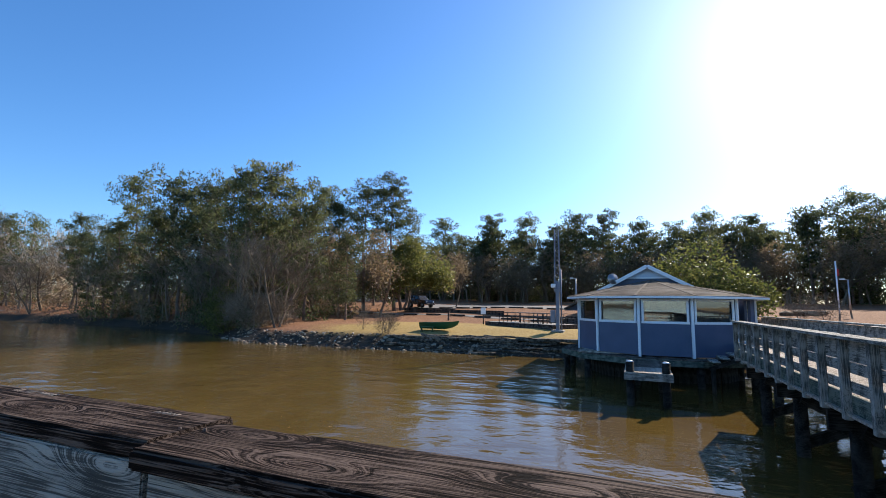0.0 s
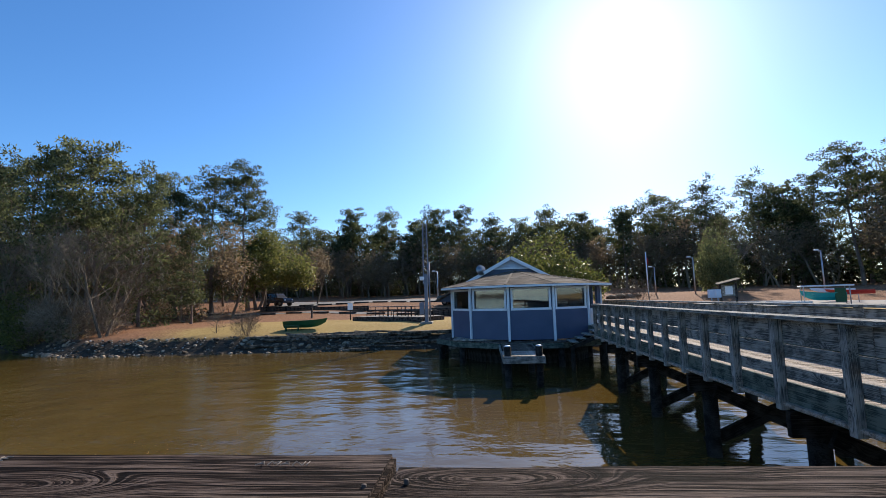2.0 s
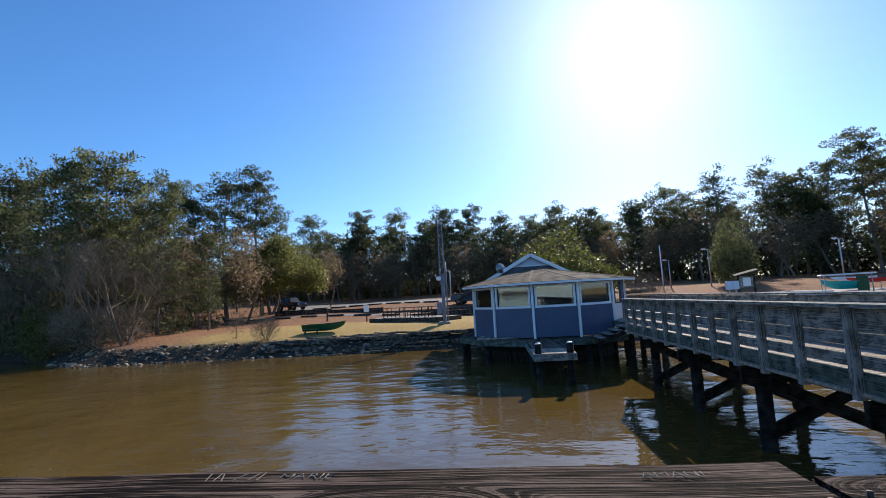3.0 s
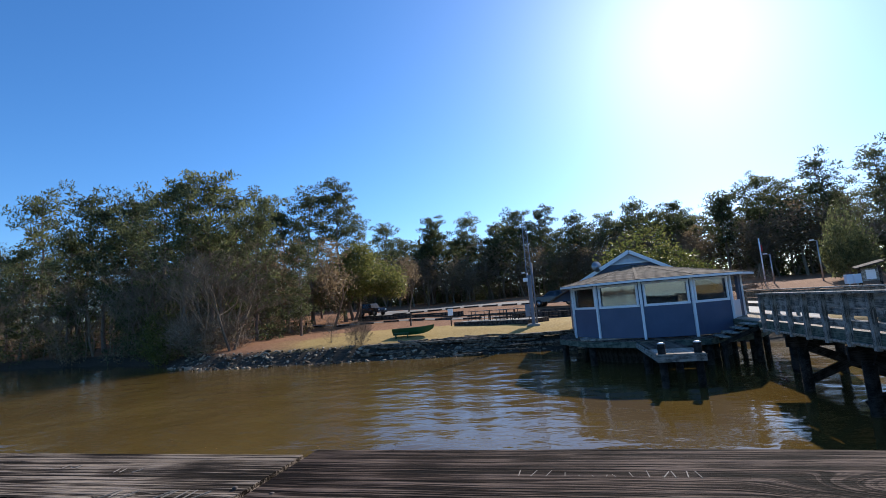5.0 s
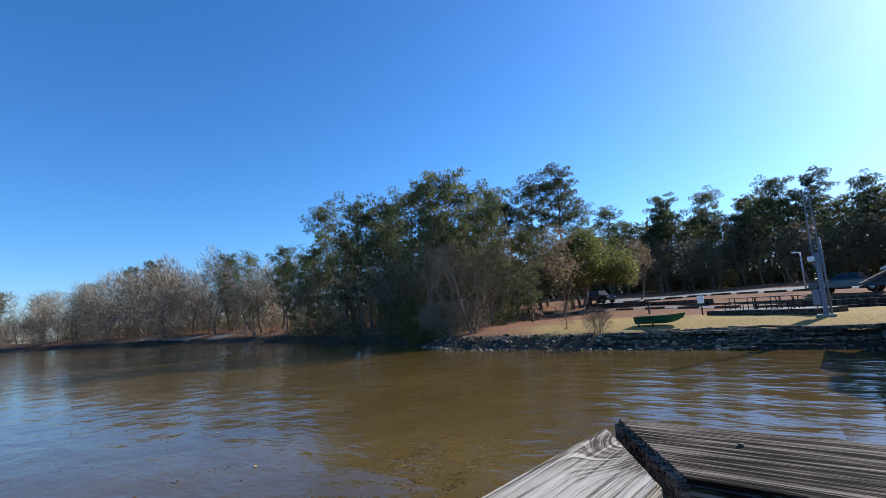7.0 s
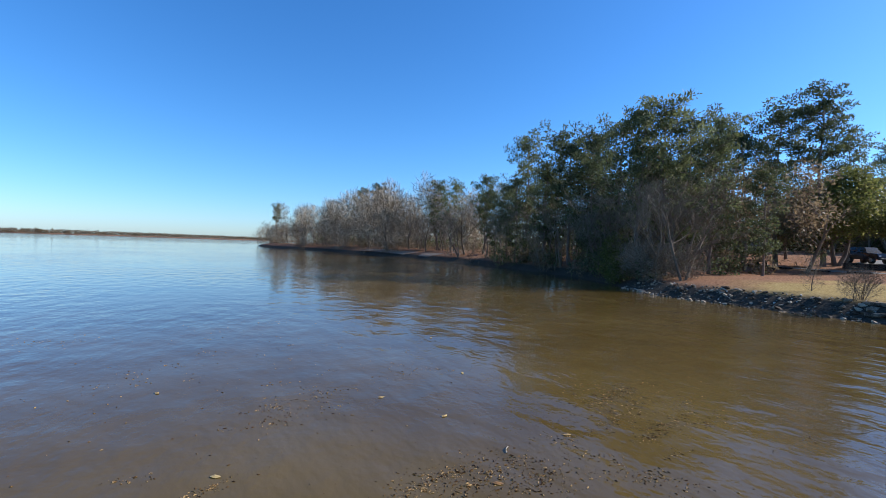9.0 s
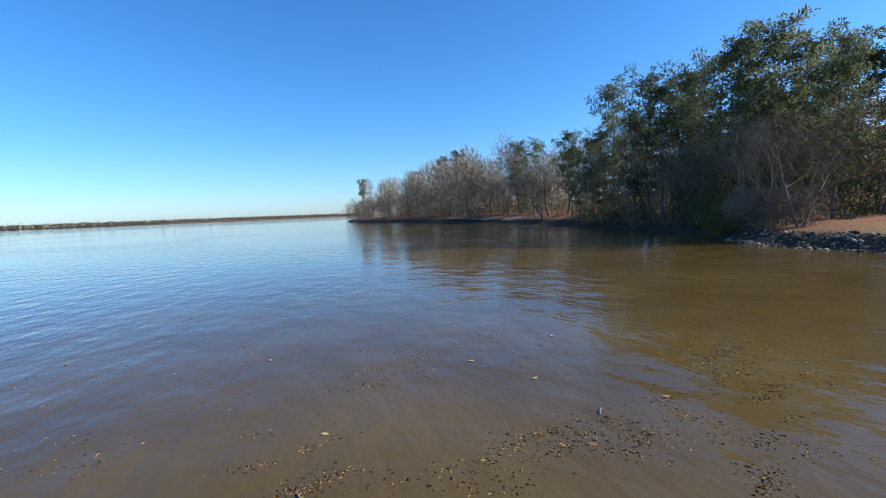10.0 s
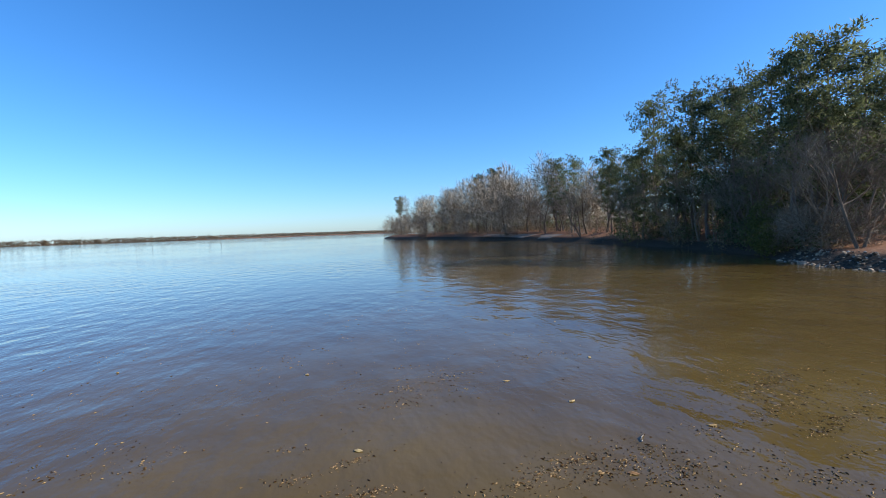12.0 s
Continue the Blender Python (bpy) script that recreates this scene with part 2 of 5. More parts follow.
def ground_mat():
    """Bank soil, tan winter grass and red-brown leaf litter; which one lies where follows the plan."""
    m, n, l, b = nodes_of("ground_cover")
    geo = n.new("ShaderNodeNewGeometry")
    sep = n.new("ShaderNodeSeparateXYZ")
    l.new(geo.outputs["Position"], sep.inputs[0])
    big, small, leaf = n.new("ShaderNodeTexNoise"), n.new("ShaderNodeTexNoise"), n.new("ShaderNodeTexVoronoi")
    big.inputs["Scale"].default_value, big.inputs["Detail"].default_value = 0.22, 6
    small.inputs["Scale"].default_value, small.inputs["Detail"].default_value = 9.0, 8
    leaf.inputs["Scale"].default_value = 7.0
    for t in (big, small, leaf):
        l.new(geo.outputs["Position"], t.inputs["Vector"])
    grass = ramp(n, ((0.3, (0.23, 0.145, 0.04)), (0.5, (0.37, 0.25, 0.085)), (0.7, (0.47, 0.35, 0.14))))
    l.new(small.outputs["Fac"], grass.inputs["Fac"])
    litter = ramp(n, ((0.3, (0.1, 0.045, 0.022)), (0.5, (0.24, 0.115, 0.058)), (0.7, (0.4, 0.23, 0.13))))
    l.new(small.outputs["Fac"], litter.inputs["Fac"])
    soil = ramp(n, ((0.3, (0.025, 0.02, 0.014)), (0.7, (0.09, 0.07, 0.05))))
    l.new(small.outputs["Fac"], soil.inputs["Fac"])

    def mask(sock, lo, hi):
        r = n.new("ShaderNodeMapRange")
        r.inputs["From Min"].default_value, r.inputs["From Max"].default_value = lo, hi
        l.new(sock, r.inputs["Value"])
        return r.outputs["Result"]

    def wobble(sock, amount):
        k = n.new("ShaderNodeMath")
        k.operation = "MULTIPLY_ADD"
        k.inputs[1].default_value = amount
        l.new(big.outputs["Fac"], k.inputs[0])
        l.new(sock, k.inputs[2])
        return k.outputs[0]

    def mix(fac, a, c):
        k = n.new("ShaderNodeMix")
        k.data_type = "RGBA"
        l.new(fac, k.inputs["Factor"])
        l.new(a, k.inputs["A"])
        l.new(c, k.inputs["B"])
        return k.outputs["Result"]
    # litter west of the lawn and behind it
    west = mask(wobble(sep.outputs["X"], 9.0), -14.5, -17.5)
    back = mask(wobble(sep.outputs["Y"], 6.0), 41.0, 43.0)
    far = n.new("ShaderNodeMath")
    far.operation = "MAXIMUM"
    l.new(west, far.inputs[0])
    l.new(back, far.inputs[1])
    col = mix(far.outputs[0], grass.outputs["Color"], litter.outputs["Color"])
    low = mask(wobble(sep.outputs["Z"], 0.3), 1.05, 0.75)
    col = mix(low, col, soil.outputs["Color"])
    l.new(col, b.inputs["Base Color"])
    b.inputs["Roughness"].default_value = 0.95
    b.inputs["Specular IOR Level"].default_value = 0.1
    bp = n.new("ShaderNodeBump")
    bp.inputs["Strength"].default_value, bp.inputs["Distance"].default_value = 0.7, 0.05
    l.new(small.outputs["Fac"], bp.inputs["Height"])
    l.new(bp.outputs["Normal"], b.inputs["Normal"])
    return m


def water_mat():
    """Silty brown lake water with long low ripples."""
    m, n, l, b = nodes_of("lake_water")
    geo = n.new("ShaderNodeNewGeometry")

    def waves(scale, sx, sy, rot, detail):
        mp, t = n.new("ShaderNodeMapping"), n.new("ShaderNodeTexNoise")
        mp.inputs["Scale"].default_value = (sx, sy, 1)
        mp.inputs["Rotation"].default_value = (0, 0, radians(rot))
        l.new(geo.outputs["Position"], mp.inputs["Vector"])
        l.new(mp.outputs[0], t.inputs["Vector"])
        t.inputs["Scale"].default_value, t.inputs["Detail"].default_value = scale, detail
        return t.outputs["Fac"]
    a, c, patch = waves(0.95, 0.75, 1.15, 12, 1), waves(3.6, 0.7, 1.2, -8, 1), waves(0.05, 1, 1.3, 20, 3)
    calm = n.new("ShaderNodeMapRange")
    calm.inputs["From Min"].default_value, calm.inputs["From Max"].default_value = 0.38, 0.62
    calm.inputs["To Min"].default_value, calm.inputs["To Max"].default_value = 0.35, 1.0
    l.new(patch, calm.inputs["Value"])
    k = n.new("ShaderNodeMath")
    k.operation = "MULTIPLY_ADD"
    k.inputs[1].default_value = 0.25
    l.new(c, k.inputs[0])
    l.new(a, k.inputs[2])
    hf = n.new("ShaderNodeMath")
    hf.operation = "MULTIPLY_ADD"
    hf.inputs[1].default_value = 0.075
    l.new(waves(11.0, 0.8, 1.1, 5, 2), hf.inputs[0])
    l.new(k.outputs[0], hf.inputs[2])
    bp = n.new("ShaderNodeBump")
    bp.inputs["Distance"].default_value = 0.064
    l.new(calm.outputs[0], bp.inputs["Strength"])
    l.new(hf.outputs[0], bp.inputs["Height"])
    l.new(bp.outputs["Normal"], b.inputs["Normal"])
    silt = n.new("ShaderNodeTexNoise")
    silt.inputs["Scale"].default_value, silt.inputs["Detail"].default_value = 0.25, 4
    l.new(geo.outputs["Position"], silt.inputs["Vector"])
    r = ramp(n, ((0.3, (0.085, 0.052, 0.012)), (0.7, (0.13, 0.085, 0.024))))
    l.new(silt.outputs["Fac"], r.inputs["Fac"])
    l.new(r.outputs["Color"], b.inputs["Base Color"])
    b.inputs["Roughness"].default_value = 0.03
    b.inputs["IOR"].default_value = 1.33
    b.inputs["Specular IOR Level"].default_value = 0.5
    return m


M_GROUND, M_WATER = ground_mat(), water_mat()

# ---- mesh helpers ----
def part(name, bm, material, parent=None, label="", smooth=False):
    me = bpy.data.meshes.new(name)
    bm.to_mesh(me)
    bm.free()
    me.materials.append(material)
    if smooth:
        me.polygons.foreach_set("use_smooth", [True] * len(me.polygons))
    ob = new(name, me)
    ob.parent = parent
    if label:
        ob["label"] = label
    return ob


def raw(name, verts, faces, material, parent=None, label="", smooth=False):
    me = bpy.data.meshes.new(name)
    me.from_pydata(verts, [], faces)
    me.materials.append(material)
    if smooth:
        me.polygons.foreach_set("use_smooth", [True] * len(me.polygons))
    ob = new(name, me)
    ob.parent = parent
    if label:
        ob["label"] = label
    return ob


def thing(name, label, category, group="", kind="", at=(0, 0, 0), turn=0):
    ob = tagged(new(name), label, category, group, kind)
    ob.matrix_basis = pose(*at, 0, 0, turn)
    return ob


def box(sx, sy, sz, at=(0, 0, 0), turn=0, bevel=0.0, bm=None):
    """A box with its centre at at, edges rounded by bevel."""
    b2 = bmesh.new()
    bmesh.ops.create_cube(b2, size=1.0)
    bmesh.ops.scale(b2, vec=(sx, sy, sz), verts=b2.verts)
    if bevel:
        bmesh.ops.bevel(b2, geom=b2.edges[:], offset=bevel, segments=1, affect="EDGES")
    bmesh.ops.transform(b2, matrix=pose(*at, 0, 0, turn), verts=b2.verts)
    return merge(bm, b2)


def merge(bm, b2):
    if bm is None:
        return b2
    me = bpy.data.meshes.new("tmp")
    b2.to_mesh(me)
    b2.free()
    bm.from_mesh(me)
    bpy.data.meshes.remove(me)
    return bm


def tube(points, radii, sides=6, cap=True):
    """Vertices and faces of a tube through points."""
    verts, faces = [], []
    for i, p in enumerate(points):
        p = Vector(p)
        a = Vector(points[max(i - 1, 0)])
        c = Vector(points[min(i + 1, len(points) - 1)])
        d = (c - a).normalized()
        u = d.orthogonal().normalized()
        if abs(d.z) > 0.7:
            u = (Vector((1, 0, 0)) - d * d.x).normalized()
        v = d.cross(u)
        for k in range(sides):
            ang = 2 * math.pi * k / sides
            verts.append(p + (u * math.cos(ang) + v * math.sin(ang)) * radii[i])
    for i in range(len(points) - 1):
        for k in range(sides):
            k2 = (k + 1) % sides
            faces.append((i * sides + k, i * sides + k2, (i + 1) * sides + k2, (i + 1) * sides + k))
    if cap:
        faces.append(tuple(range(sides - 1, -1, -1)))
        faces.append(tuple((len(points) - 1) * sides + k for k in range(sides)))
    return verts, faces


def add_tube(acc, points, radii, sides=6, cap=False):
    v, f = tube(points, radii, sides, cap)
    o = len(acc[0])
    acc[0].extend(v)
    acc[1].extend(tuple(i + o for i in q) for q in f)


def rod(name, points, r, material, parent=None, sides=8, label="", r2=None):
    n = len(points)
    rr = [r + ((r2 if r2 is not None else r) - r) * i / max(n - 1, 1) for i in range(n)]
    v, f = tube(points, rr, sides)
    return raw(name, v, f, material, parent, label, smooth=sides > 6)


def plank_mesh(name, length, width, thick, material, bevel=0.004, cuts=0, wear=0.0, seed=0):
    """A board along local x, centred, with rounded edges and slightly uneven faces."""
    bm = bmesh.new()
    bmesh.ops.create_cube(bm, size=1.0)
    bmesh.ops.scale(bm, vec=(length, width, thick), verts=bm.verts)
    if cuts:
        bmesh.ops.subdivide_edges(bm, edges=[e for e in bm.edges if abs((e.verts[0].co - e.verts[1].co).x) > 0.5 * length], cuts=cuts)
    bmesh.ops.bevel(bm, geom=[e for e in bm.edges if len(e.link_faces) == 2 and e.calc_face_angle(0) > 0.5], offset=bevel, segments=2, affect="EDGES")
    if wear:
        for v in bm.verts:
            q = v.co * 4 + Vector((seed * 7.3, 0, 0))
            v.co.z += wear * noise.noise(q)
            v.co.y += wear * noise.noise(q + Vector((0, 9, 3)))
    me = bpy.data.meshes.new(name)
    bm.to_mesh(me)
    bm.free()
    me.materials.append(material)
    return me


def board(name, a, c, width, thick, material, parent=None, up=(0, 0, 1), bevel=0.004, cuts=0, wear=0.0, label="", me=None):
    """A board from a to c; its flat side faces up."""
    a, c, up = Vector(a), Vector(c), Vector(up)
    x = (c - a).normalized()
    z = (up - x * up.dot(x)).normalized()
    y = z.cross(x)
    if me is None:
        me = plank_mesh(name, (c - a).length, width, thick, material, bevel, cuts, wear, seed=a.x + a.y)
    ob = new(name, me)
    ob.parent = parent
    ob.matrix_basis = Matrix.Translation((a + c) / 2) @ Matrix((x, y, z)).transposed().to_4x4()
    if label:
        ob["label"] = label
    return ob

# ---- land and water ----
SHORE = ((150, -30), (60, 12), (30, 21), (14, 23.5), (5, 24.6), (-4, 25.6), (-9.5, 25.1), (-14, 25.0), (-19, 24.8), (-24.5, 24.7), (-28, 26.6),
         (-33, 29.4), (-42, 32.5), (-54, 34.2), (-75, 35.5), (-96, 36), (-115, 31), (-150, 28), (-190, 15), (-240, 15), (-250, 40), (-240, 120), (-300, 900))


def shore_dist(x, y):
    """Distance to the waterline, positive on land."""
    best, side = 1e9, 0
    for (ax, ay), (bx, by) in zip(SHORE, SHORE[1:]):
        dx, dy = bx - ax, by - ay
        u = max(0, min(1, ((x - ax) * dx + (y - ay) * dy) / (dx * dx + dy * dy)))
        px, py = ax + u * dx, ay + u * dy
        d = math.hypot(x - px, y - py)
        if d < best - 1e-6:
            best, side = d, dx * (y - ay) - dy * (x - ax)
    return best if side < 0 else -best


def step(u, a, c):
    u = max(0.0, min(1.0, (u - a) / (c - a)))
    return u * u * (3 - 2 * u)


def land(x, y):
    d = shore_dist(x, y)
    if d < 0:
        z = max(-2.5, 0.28 * d)
        if x < -700:
            z = max(z, -2.5 + 5.5 * step(-x + 0.9 * min(0, y + 700) * -0.6, 1500, 1560))
        return z
    z = 0.75 * step(d, 0, 1.9) + 0.4 * step(d, 1.2, 7) + 1.5 * step(d, 14, 42) + 1.2 * step(d, 40, 90)
    if x < -26:
        z = z + 0.5 * step(-x, 26, 40) * step(d, 1, 8)
    return z + 0.06 * noise.noise(Vector((x * 0.5, y * 0.5, 0)))


def axis(lo, hi, fine_lo, fine_hi, fine):
    out, v = [], fine_lo
    while v < fine_hi:
        out.append(v)
        v += fine
    s, v = fine, fine_hi
    while v < hi:
        out.append(v)
        s *= 1.25
        v += s
    out.append(hi)
    s, v = fine, fine_lo
    while True:
        s *= 1.25
        v -= s
        if v < lo:
            break
        out.append(v)
    out.append(lo)
    return sorted(out)


gx, gy = axis(-4000, 4000, -62, 44, 0.9), axis(-4000, 4000, 20, 62, 0.7)
raw("ground", [(x, y, land(x, y)) for y in gy for x in gx],
    [(j * len(gx) + i, j * len(gx) + i + 1, (j + 1) * len(gx) + i + 1, (j + 1) * len(gx) + i) for j in range(len(gy) - 1) for i in range(len(gx) - 1)],
    M_GROUND, smooth=True)
tagged(bpy.data.objects["ground"], "lake bank with tan winter grass and reddish leaf litter", "ground", kind="structure")
raw("water", [(-4000, -4000, 0), (4000, -4000, 0), (4000, 4000, 0), (-4000, 4000, 0)], [(0, 1, 2, 3)], M_WATER)
tagged(bpy.data.objects["water"], "calm silty brown lake water with low ripples", "lake", kind="structure")

# ---- fishing pier under the camera ----
DECK, CAP = 1.45, 2.42
RX, RY, RW = -3.965, 0.868, 0.245      # outer corner of the cap boards, their width
pier = thing("fishing_pier", "weathered timber fishing pier with plank deck on piles", "pier", kind="structure")
for k in range(62):
    x = -4.52 + k * 0.148
    board("plank", (x, -4.6, DECK - 0.02), (x, RY + 0.12, DECK - 0.02), 0.147, 0.04, M_DECK, pier)
for y in (-4.4, -2.2, RY - 0.05):
    board("beam", (-4.56, y, DECK - 0.17), (5.7, y, DECK - 0.17), 0.24, 0.09, M_RIM, pier, up=(0, 1, 0))
for x in (-4.3, -1.6, 1.1, 3.9):
    for y in (-4.2, RY - 0.25):
        rod("pile", [(x, y, -2.4), (x, y, DECK - 0.29)], 0.14, M_PILE, pier, 12)
# railing: cap boards on posts, face boards inside
rail = thing("pier_railing", "dark weathered plank railing with carved initials along the pier", "railing")
ZC = CAP - 0.0225


def mitred(name, pts, material, parent):
    """A cap board from a plan outline, with eased edges."""
    bm = bmesh.new()
    lo = [bm.verts.new((x, y, CAP - 0.045)) for x, y in pts]
    f = bm.faces.new(lo)
    ext = bmesh.ops.extrude_face_region(bm, geom=[f])
    bmesh.ops.translate(bm, vec=(0, 0, 0.045), verts=[v for v in ext["geom"] if isinstance(v, bmesh.types.BMVert)])
    bmesh.ops.recalc_face_normals(bm, faces=bm.faces[:])
    bmesh.ops.bevel(bm, geom=bm.edges[:], offset=0.007, segments=2, affect="EDGES")
    return part(name, bm, material, parent)


J = (-3.93, -2.96, -0.75, 1.46, 2.73)
for i, (a, c) in enumerate(zip(J, J[1:])):
    if i == 0:
        mitred("cap_board", [(RX + 0.008, RY + 0.006), (c - 0.004, RY - 0.012), (c - 0.004, RY - RW), (-3.785, RY - RW + 0.002)], M_RAIL_GREY, rail)
    else:
        dy = (0, 0.0, -0.05, -0.05, -0.05)[i]
        board("cap_board", (a + 0.004, RY - RW / 2 + dy, ZC + (0.004 if i == 1 else -0.002)), (c - 0.004, RY - RW / 2 + dy, ZC), RW, 0.045, M_RAIL, rail, bevel=0.007, cuts=24, wear=0.004)
o = mitred("cap_board", [(0, 0), (-0.222, -0.158), (-1.5, -0.165), (-1.5, 0)], M_RAIL_PALE, rail)
o["label"] = "sun-bleached grey cap board"
# laid along -y from the corner: local -x runs to world -y
o.matrix_basis = Matrix.Translation((RX + 0.01, RY - 0.03, -0.004)) @ pose(0, 0, 0, 0, 0, 88.8)
board("cap_board", (RX + 0.04, RY - 1.55, ZC - 0.004), (RX + 0.04, -4.4, ZC - 0.004), 0.19, 0.045, M_RAIL_PALE, rail, bevel=0.007, cuts=12, wear=0.003)
for a, c in ((-3.66, -0.76), (-0.75, 2.7)):
    for z, w in ((CAP - 0.165, 0.235), (CAP - 0.45, 0.14), (CAP - 0.68, 0.14)):
        board("face_board", (a + 0.003, RY - RW + 0.02, z), (c - 0.003, RY - RW + 0.02, z), w, 0.038, M_TREATED, rail, up=(0, -1, 0))
for z, w in ((CAP - 0.165, 0.235), (CAP - 0.45, 0.14), (CAP - 0.68, 0.14)):
    board("face_board", (RX + 0.14, RY - RW - 0.02, z), (RX + 0.14, -4.4, z), w, 0.038, M_TREATED, rail, up=(1, 0, 0))
for x in (-3.78, -2.3, -0.8, 0.9, 2.6):
    board("post", (x, RY - RW + 0.09, DECK - 0.3), (x, RY - RW + 0.09, CAP - 0.045), 0.14, 0.09, M_DECK, rail, up=(0, 1, 0))
for y in (-0.9, -2.4, -3.9):
    board("post", (RX + 0.07, y, DECK - 0.3), (RX + 0.07, y, CAP - 0.045), 0.14, 0.09, M_DECK, rail, up=(1, 0, 0))

# ---- boardwalk to the shore ----
BX, BX2 = 2.62, 5.5
walkway = thing("boardwalk", "grey treated-timber boardwalk on braced piles running to the shore", "boardwalk", kind="structure")
me = plank_mesh("plank", BX2 - BX - 0.02, 0.14, 0.04, M_DECK)
me2 = plank_mesh("plank", BX2 - 3.74, 0.14, 0.04, M_DECK)
y = RY + 0.2
while y < 26.0:
    if y < 14.6:
        board("plank", (BX + 0.13, y, DECK - 0.02), (BX2 - 0.1, y, DECK - 0.02), 0.14, 0.04, M_DECK, walkway, me=me)
    else:
        board("plank", (3.62, y, DECK - 0.02), (BX2 - 0.1, y, DECK - 0.02), 0.14, 0.04, M_DECK, walkway, me=me2)
    y += 0.148
post_y = [2.3, 3.45] + [4.59, 5.65, 6.56, 7.4, 8.18] + [8.95 + 0.77 * k for k in range(8)]
near_rail = thing("boardwalk_railing", "grey timber boardwalk railing with three boards and flat cap", "railing", "boardwalk railings")
far_rail = thing("boardwalk_railing", "grey timber boardwalk railing with three boards and flat cap", "railing", "boardwalk railings")
for rl, x, s, y1, ys in ((near_rail, BX, 1, 14.45, post_y), (far_rail, BX2, -1, 24.4, [2.0 + 1.55 * k for k in range(15)])):
    y = RY - 0.1
    while y < y1 - 0.1:
        e = min(y + 3.6, y1)
        board("cap_board", (x + 0.09 * s, y + 0.003, CAP - 0.04), (x + 0.09 * s, e - 0.003, CAP - 0.04), 0.24, 0.04, M_TREATED, rl)
        for z, w in ((2.215, 0.25), (2.005, 0.135), (1.77, 0.14)):
            board("rail_board", (x + 0.115 * s, y + 0.003, z), (x + 0.115 * s, e - 0.003, z), w, 0.038, M_TREATED, rl, up=(1, 0, 0))
        y = e
    for yy in ys:
        if yy < y1:
            board("post", (x + 0.048 * s, yy, 1.36), (x + 0.048 * s, yy, CAP - 0.06), 0.1, 0.09, M_TREATED, rl, up=(1, 0, 0), wear=0.004)
for x in (BX + 0.115, BX2 - 0.115):
    for a, c in ((RY - 0.1, 5.8), (5.8, 10.5), (10.5, 14.6), (14.6, 21.0), (21.0, 26.0)):
        xx = 3.6 if a > 14 and x < 3 else x
        board("rim_beam", (xx, a + 0.004, 1.52 if a < 14 else 1.33), (xx, c - 0.004, 1.52 if a < 14 else 1.33), 0.28 if a < 14 else 0.2, 0.06, M_RIM, walkway, up=(1, 0, 0))
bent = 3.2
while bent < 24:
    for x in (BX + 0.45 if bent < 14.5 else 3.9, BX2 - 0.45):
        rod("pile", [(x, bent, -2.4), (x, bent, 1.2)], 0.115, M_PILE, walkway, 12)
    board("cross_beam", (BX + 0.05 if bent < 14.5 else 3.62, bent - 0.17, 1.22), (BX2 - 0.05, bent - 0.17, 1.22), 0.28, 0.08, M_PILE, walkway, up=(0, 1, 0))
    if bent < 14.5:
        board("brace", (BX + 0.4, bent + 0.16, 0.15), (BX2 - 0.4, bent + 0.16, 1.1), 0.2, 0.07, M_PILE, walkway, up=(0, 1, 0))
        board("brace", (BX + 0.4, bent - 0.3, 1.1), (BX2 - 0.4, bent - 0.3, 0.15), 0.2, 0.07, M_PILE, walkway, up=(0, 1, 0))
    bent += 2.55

# ---- blue cabin on piles ----
CX, CY, CR = 1.24, 22.08, 3.38
FLOOR, SILL, HEAD, EAVE = 0.98, 2.16, 3.02, 3.16


def ring(k, r):
    """Corner k of a twelve-sided plan; corner 0 ends the front side on its left."""
    a = radians(-105 + 30 * k)
    return Vector((CX + r * math.cos(a), CY + r * math.sin(a), 0))


cabin = thing("lake_cabin", "blue twelve-sided cabin with white-trimmed windows standing on piles", "cabin")


def wall_run(a, c, z0, z1, material, name="wall", thick=0.1):
    d = (c - a).normalized()
    nrm = Vector((-d.y, d.x, 0))
    mid = (a + c) / 2 + nrm * thick / 2
    bm = box((c - a).length, thick, z1 - z0, (mid.x, mid.y, (z0 + z1) / 2), math.degrees(math.atan2(d.y, d.x)))
    return part(name, bm, material, cabin)


def window_face(a, c):
    """A side: blue wall below, framed window above, blue strip over it."""
    d = (c - a).normalized()
    out = Vector((d.y, -d.x, 0))
    wall_run(a, c, FLOOR, SILL, M_BLUE)
    wall_run(a, c, HEAD, EAVE, M_BLUE)
    e = 0.13
    for s, q in ((a, a + d * e), (c - d * e, c)):
        wall_run(s, q, SILL, HEAD, M_BLUE)
    w0, w1 = a + d * e, c - d * e
    win = part("window", box((w1 - w0).length - 0.02, 0.012, HEAD - SILL - 0.1, (*((w0 + w1) / 2 - out * 0.05).xy, (SILL + HEAD) / 2),
                             math.degrees(math.atan2(d.y, d.x))), M_GLASS, cabin, "clear window pane")
    win.visible_shadow = False
    o = out * 0.012
    for z, t in ((SILL + 0.02, 0.09), (HEAD - 0.02, 0.075)):
        board("frame", w0 - d * 0.05 + o + Vector((0, 0, z)), w1 + d * 0.05 + o + Vector((0, 0, z)), t, 0.05, M_WHITE, win, up=out)
    for p in (w0, w1):
        board("frame", p + o + Vector((0, 0, SILL + 0.065)), p + o + Vector((0, 0, HEAD - 0.058)), 0.08, 0.05, M_WHITE, win, up=out)


for k in (-3, -2, -1, 0, 1):
    window_face(ring(k, CR), ring(k + 1, CR))
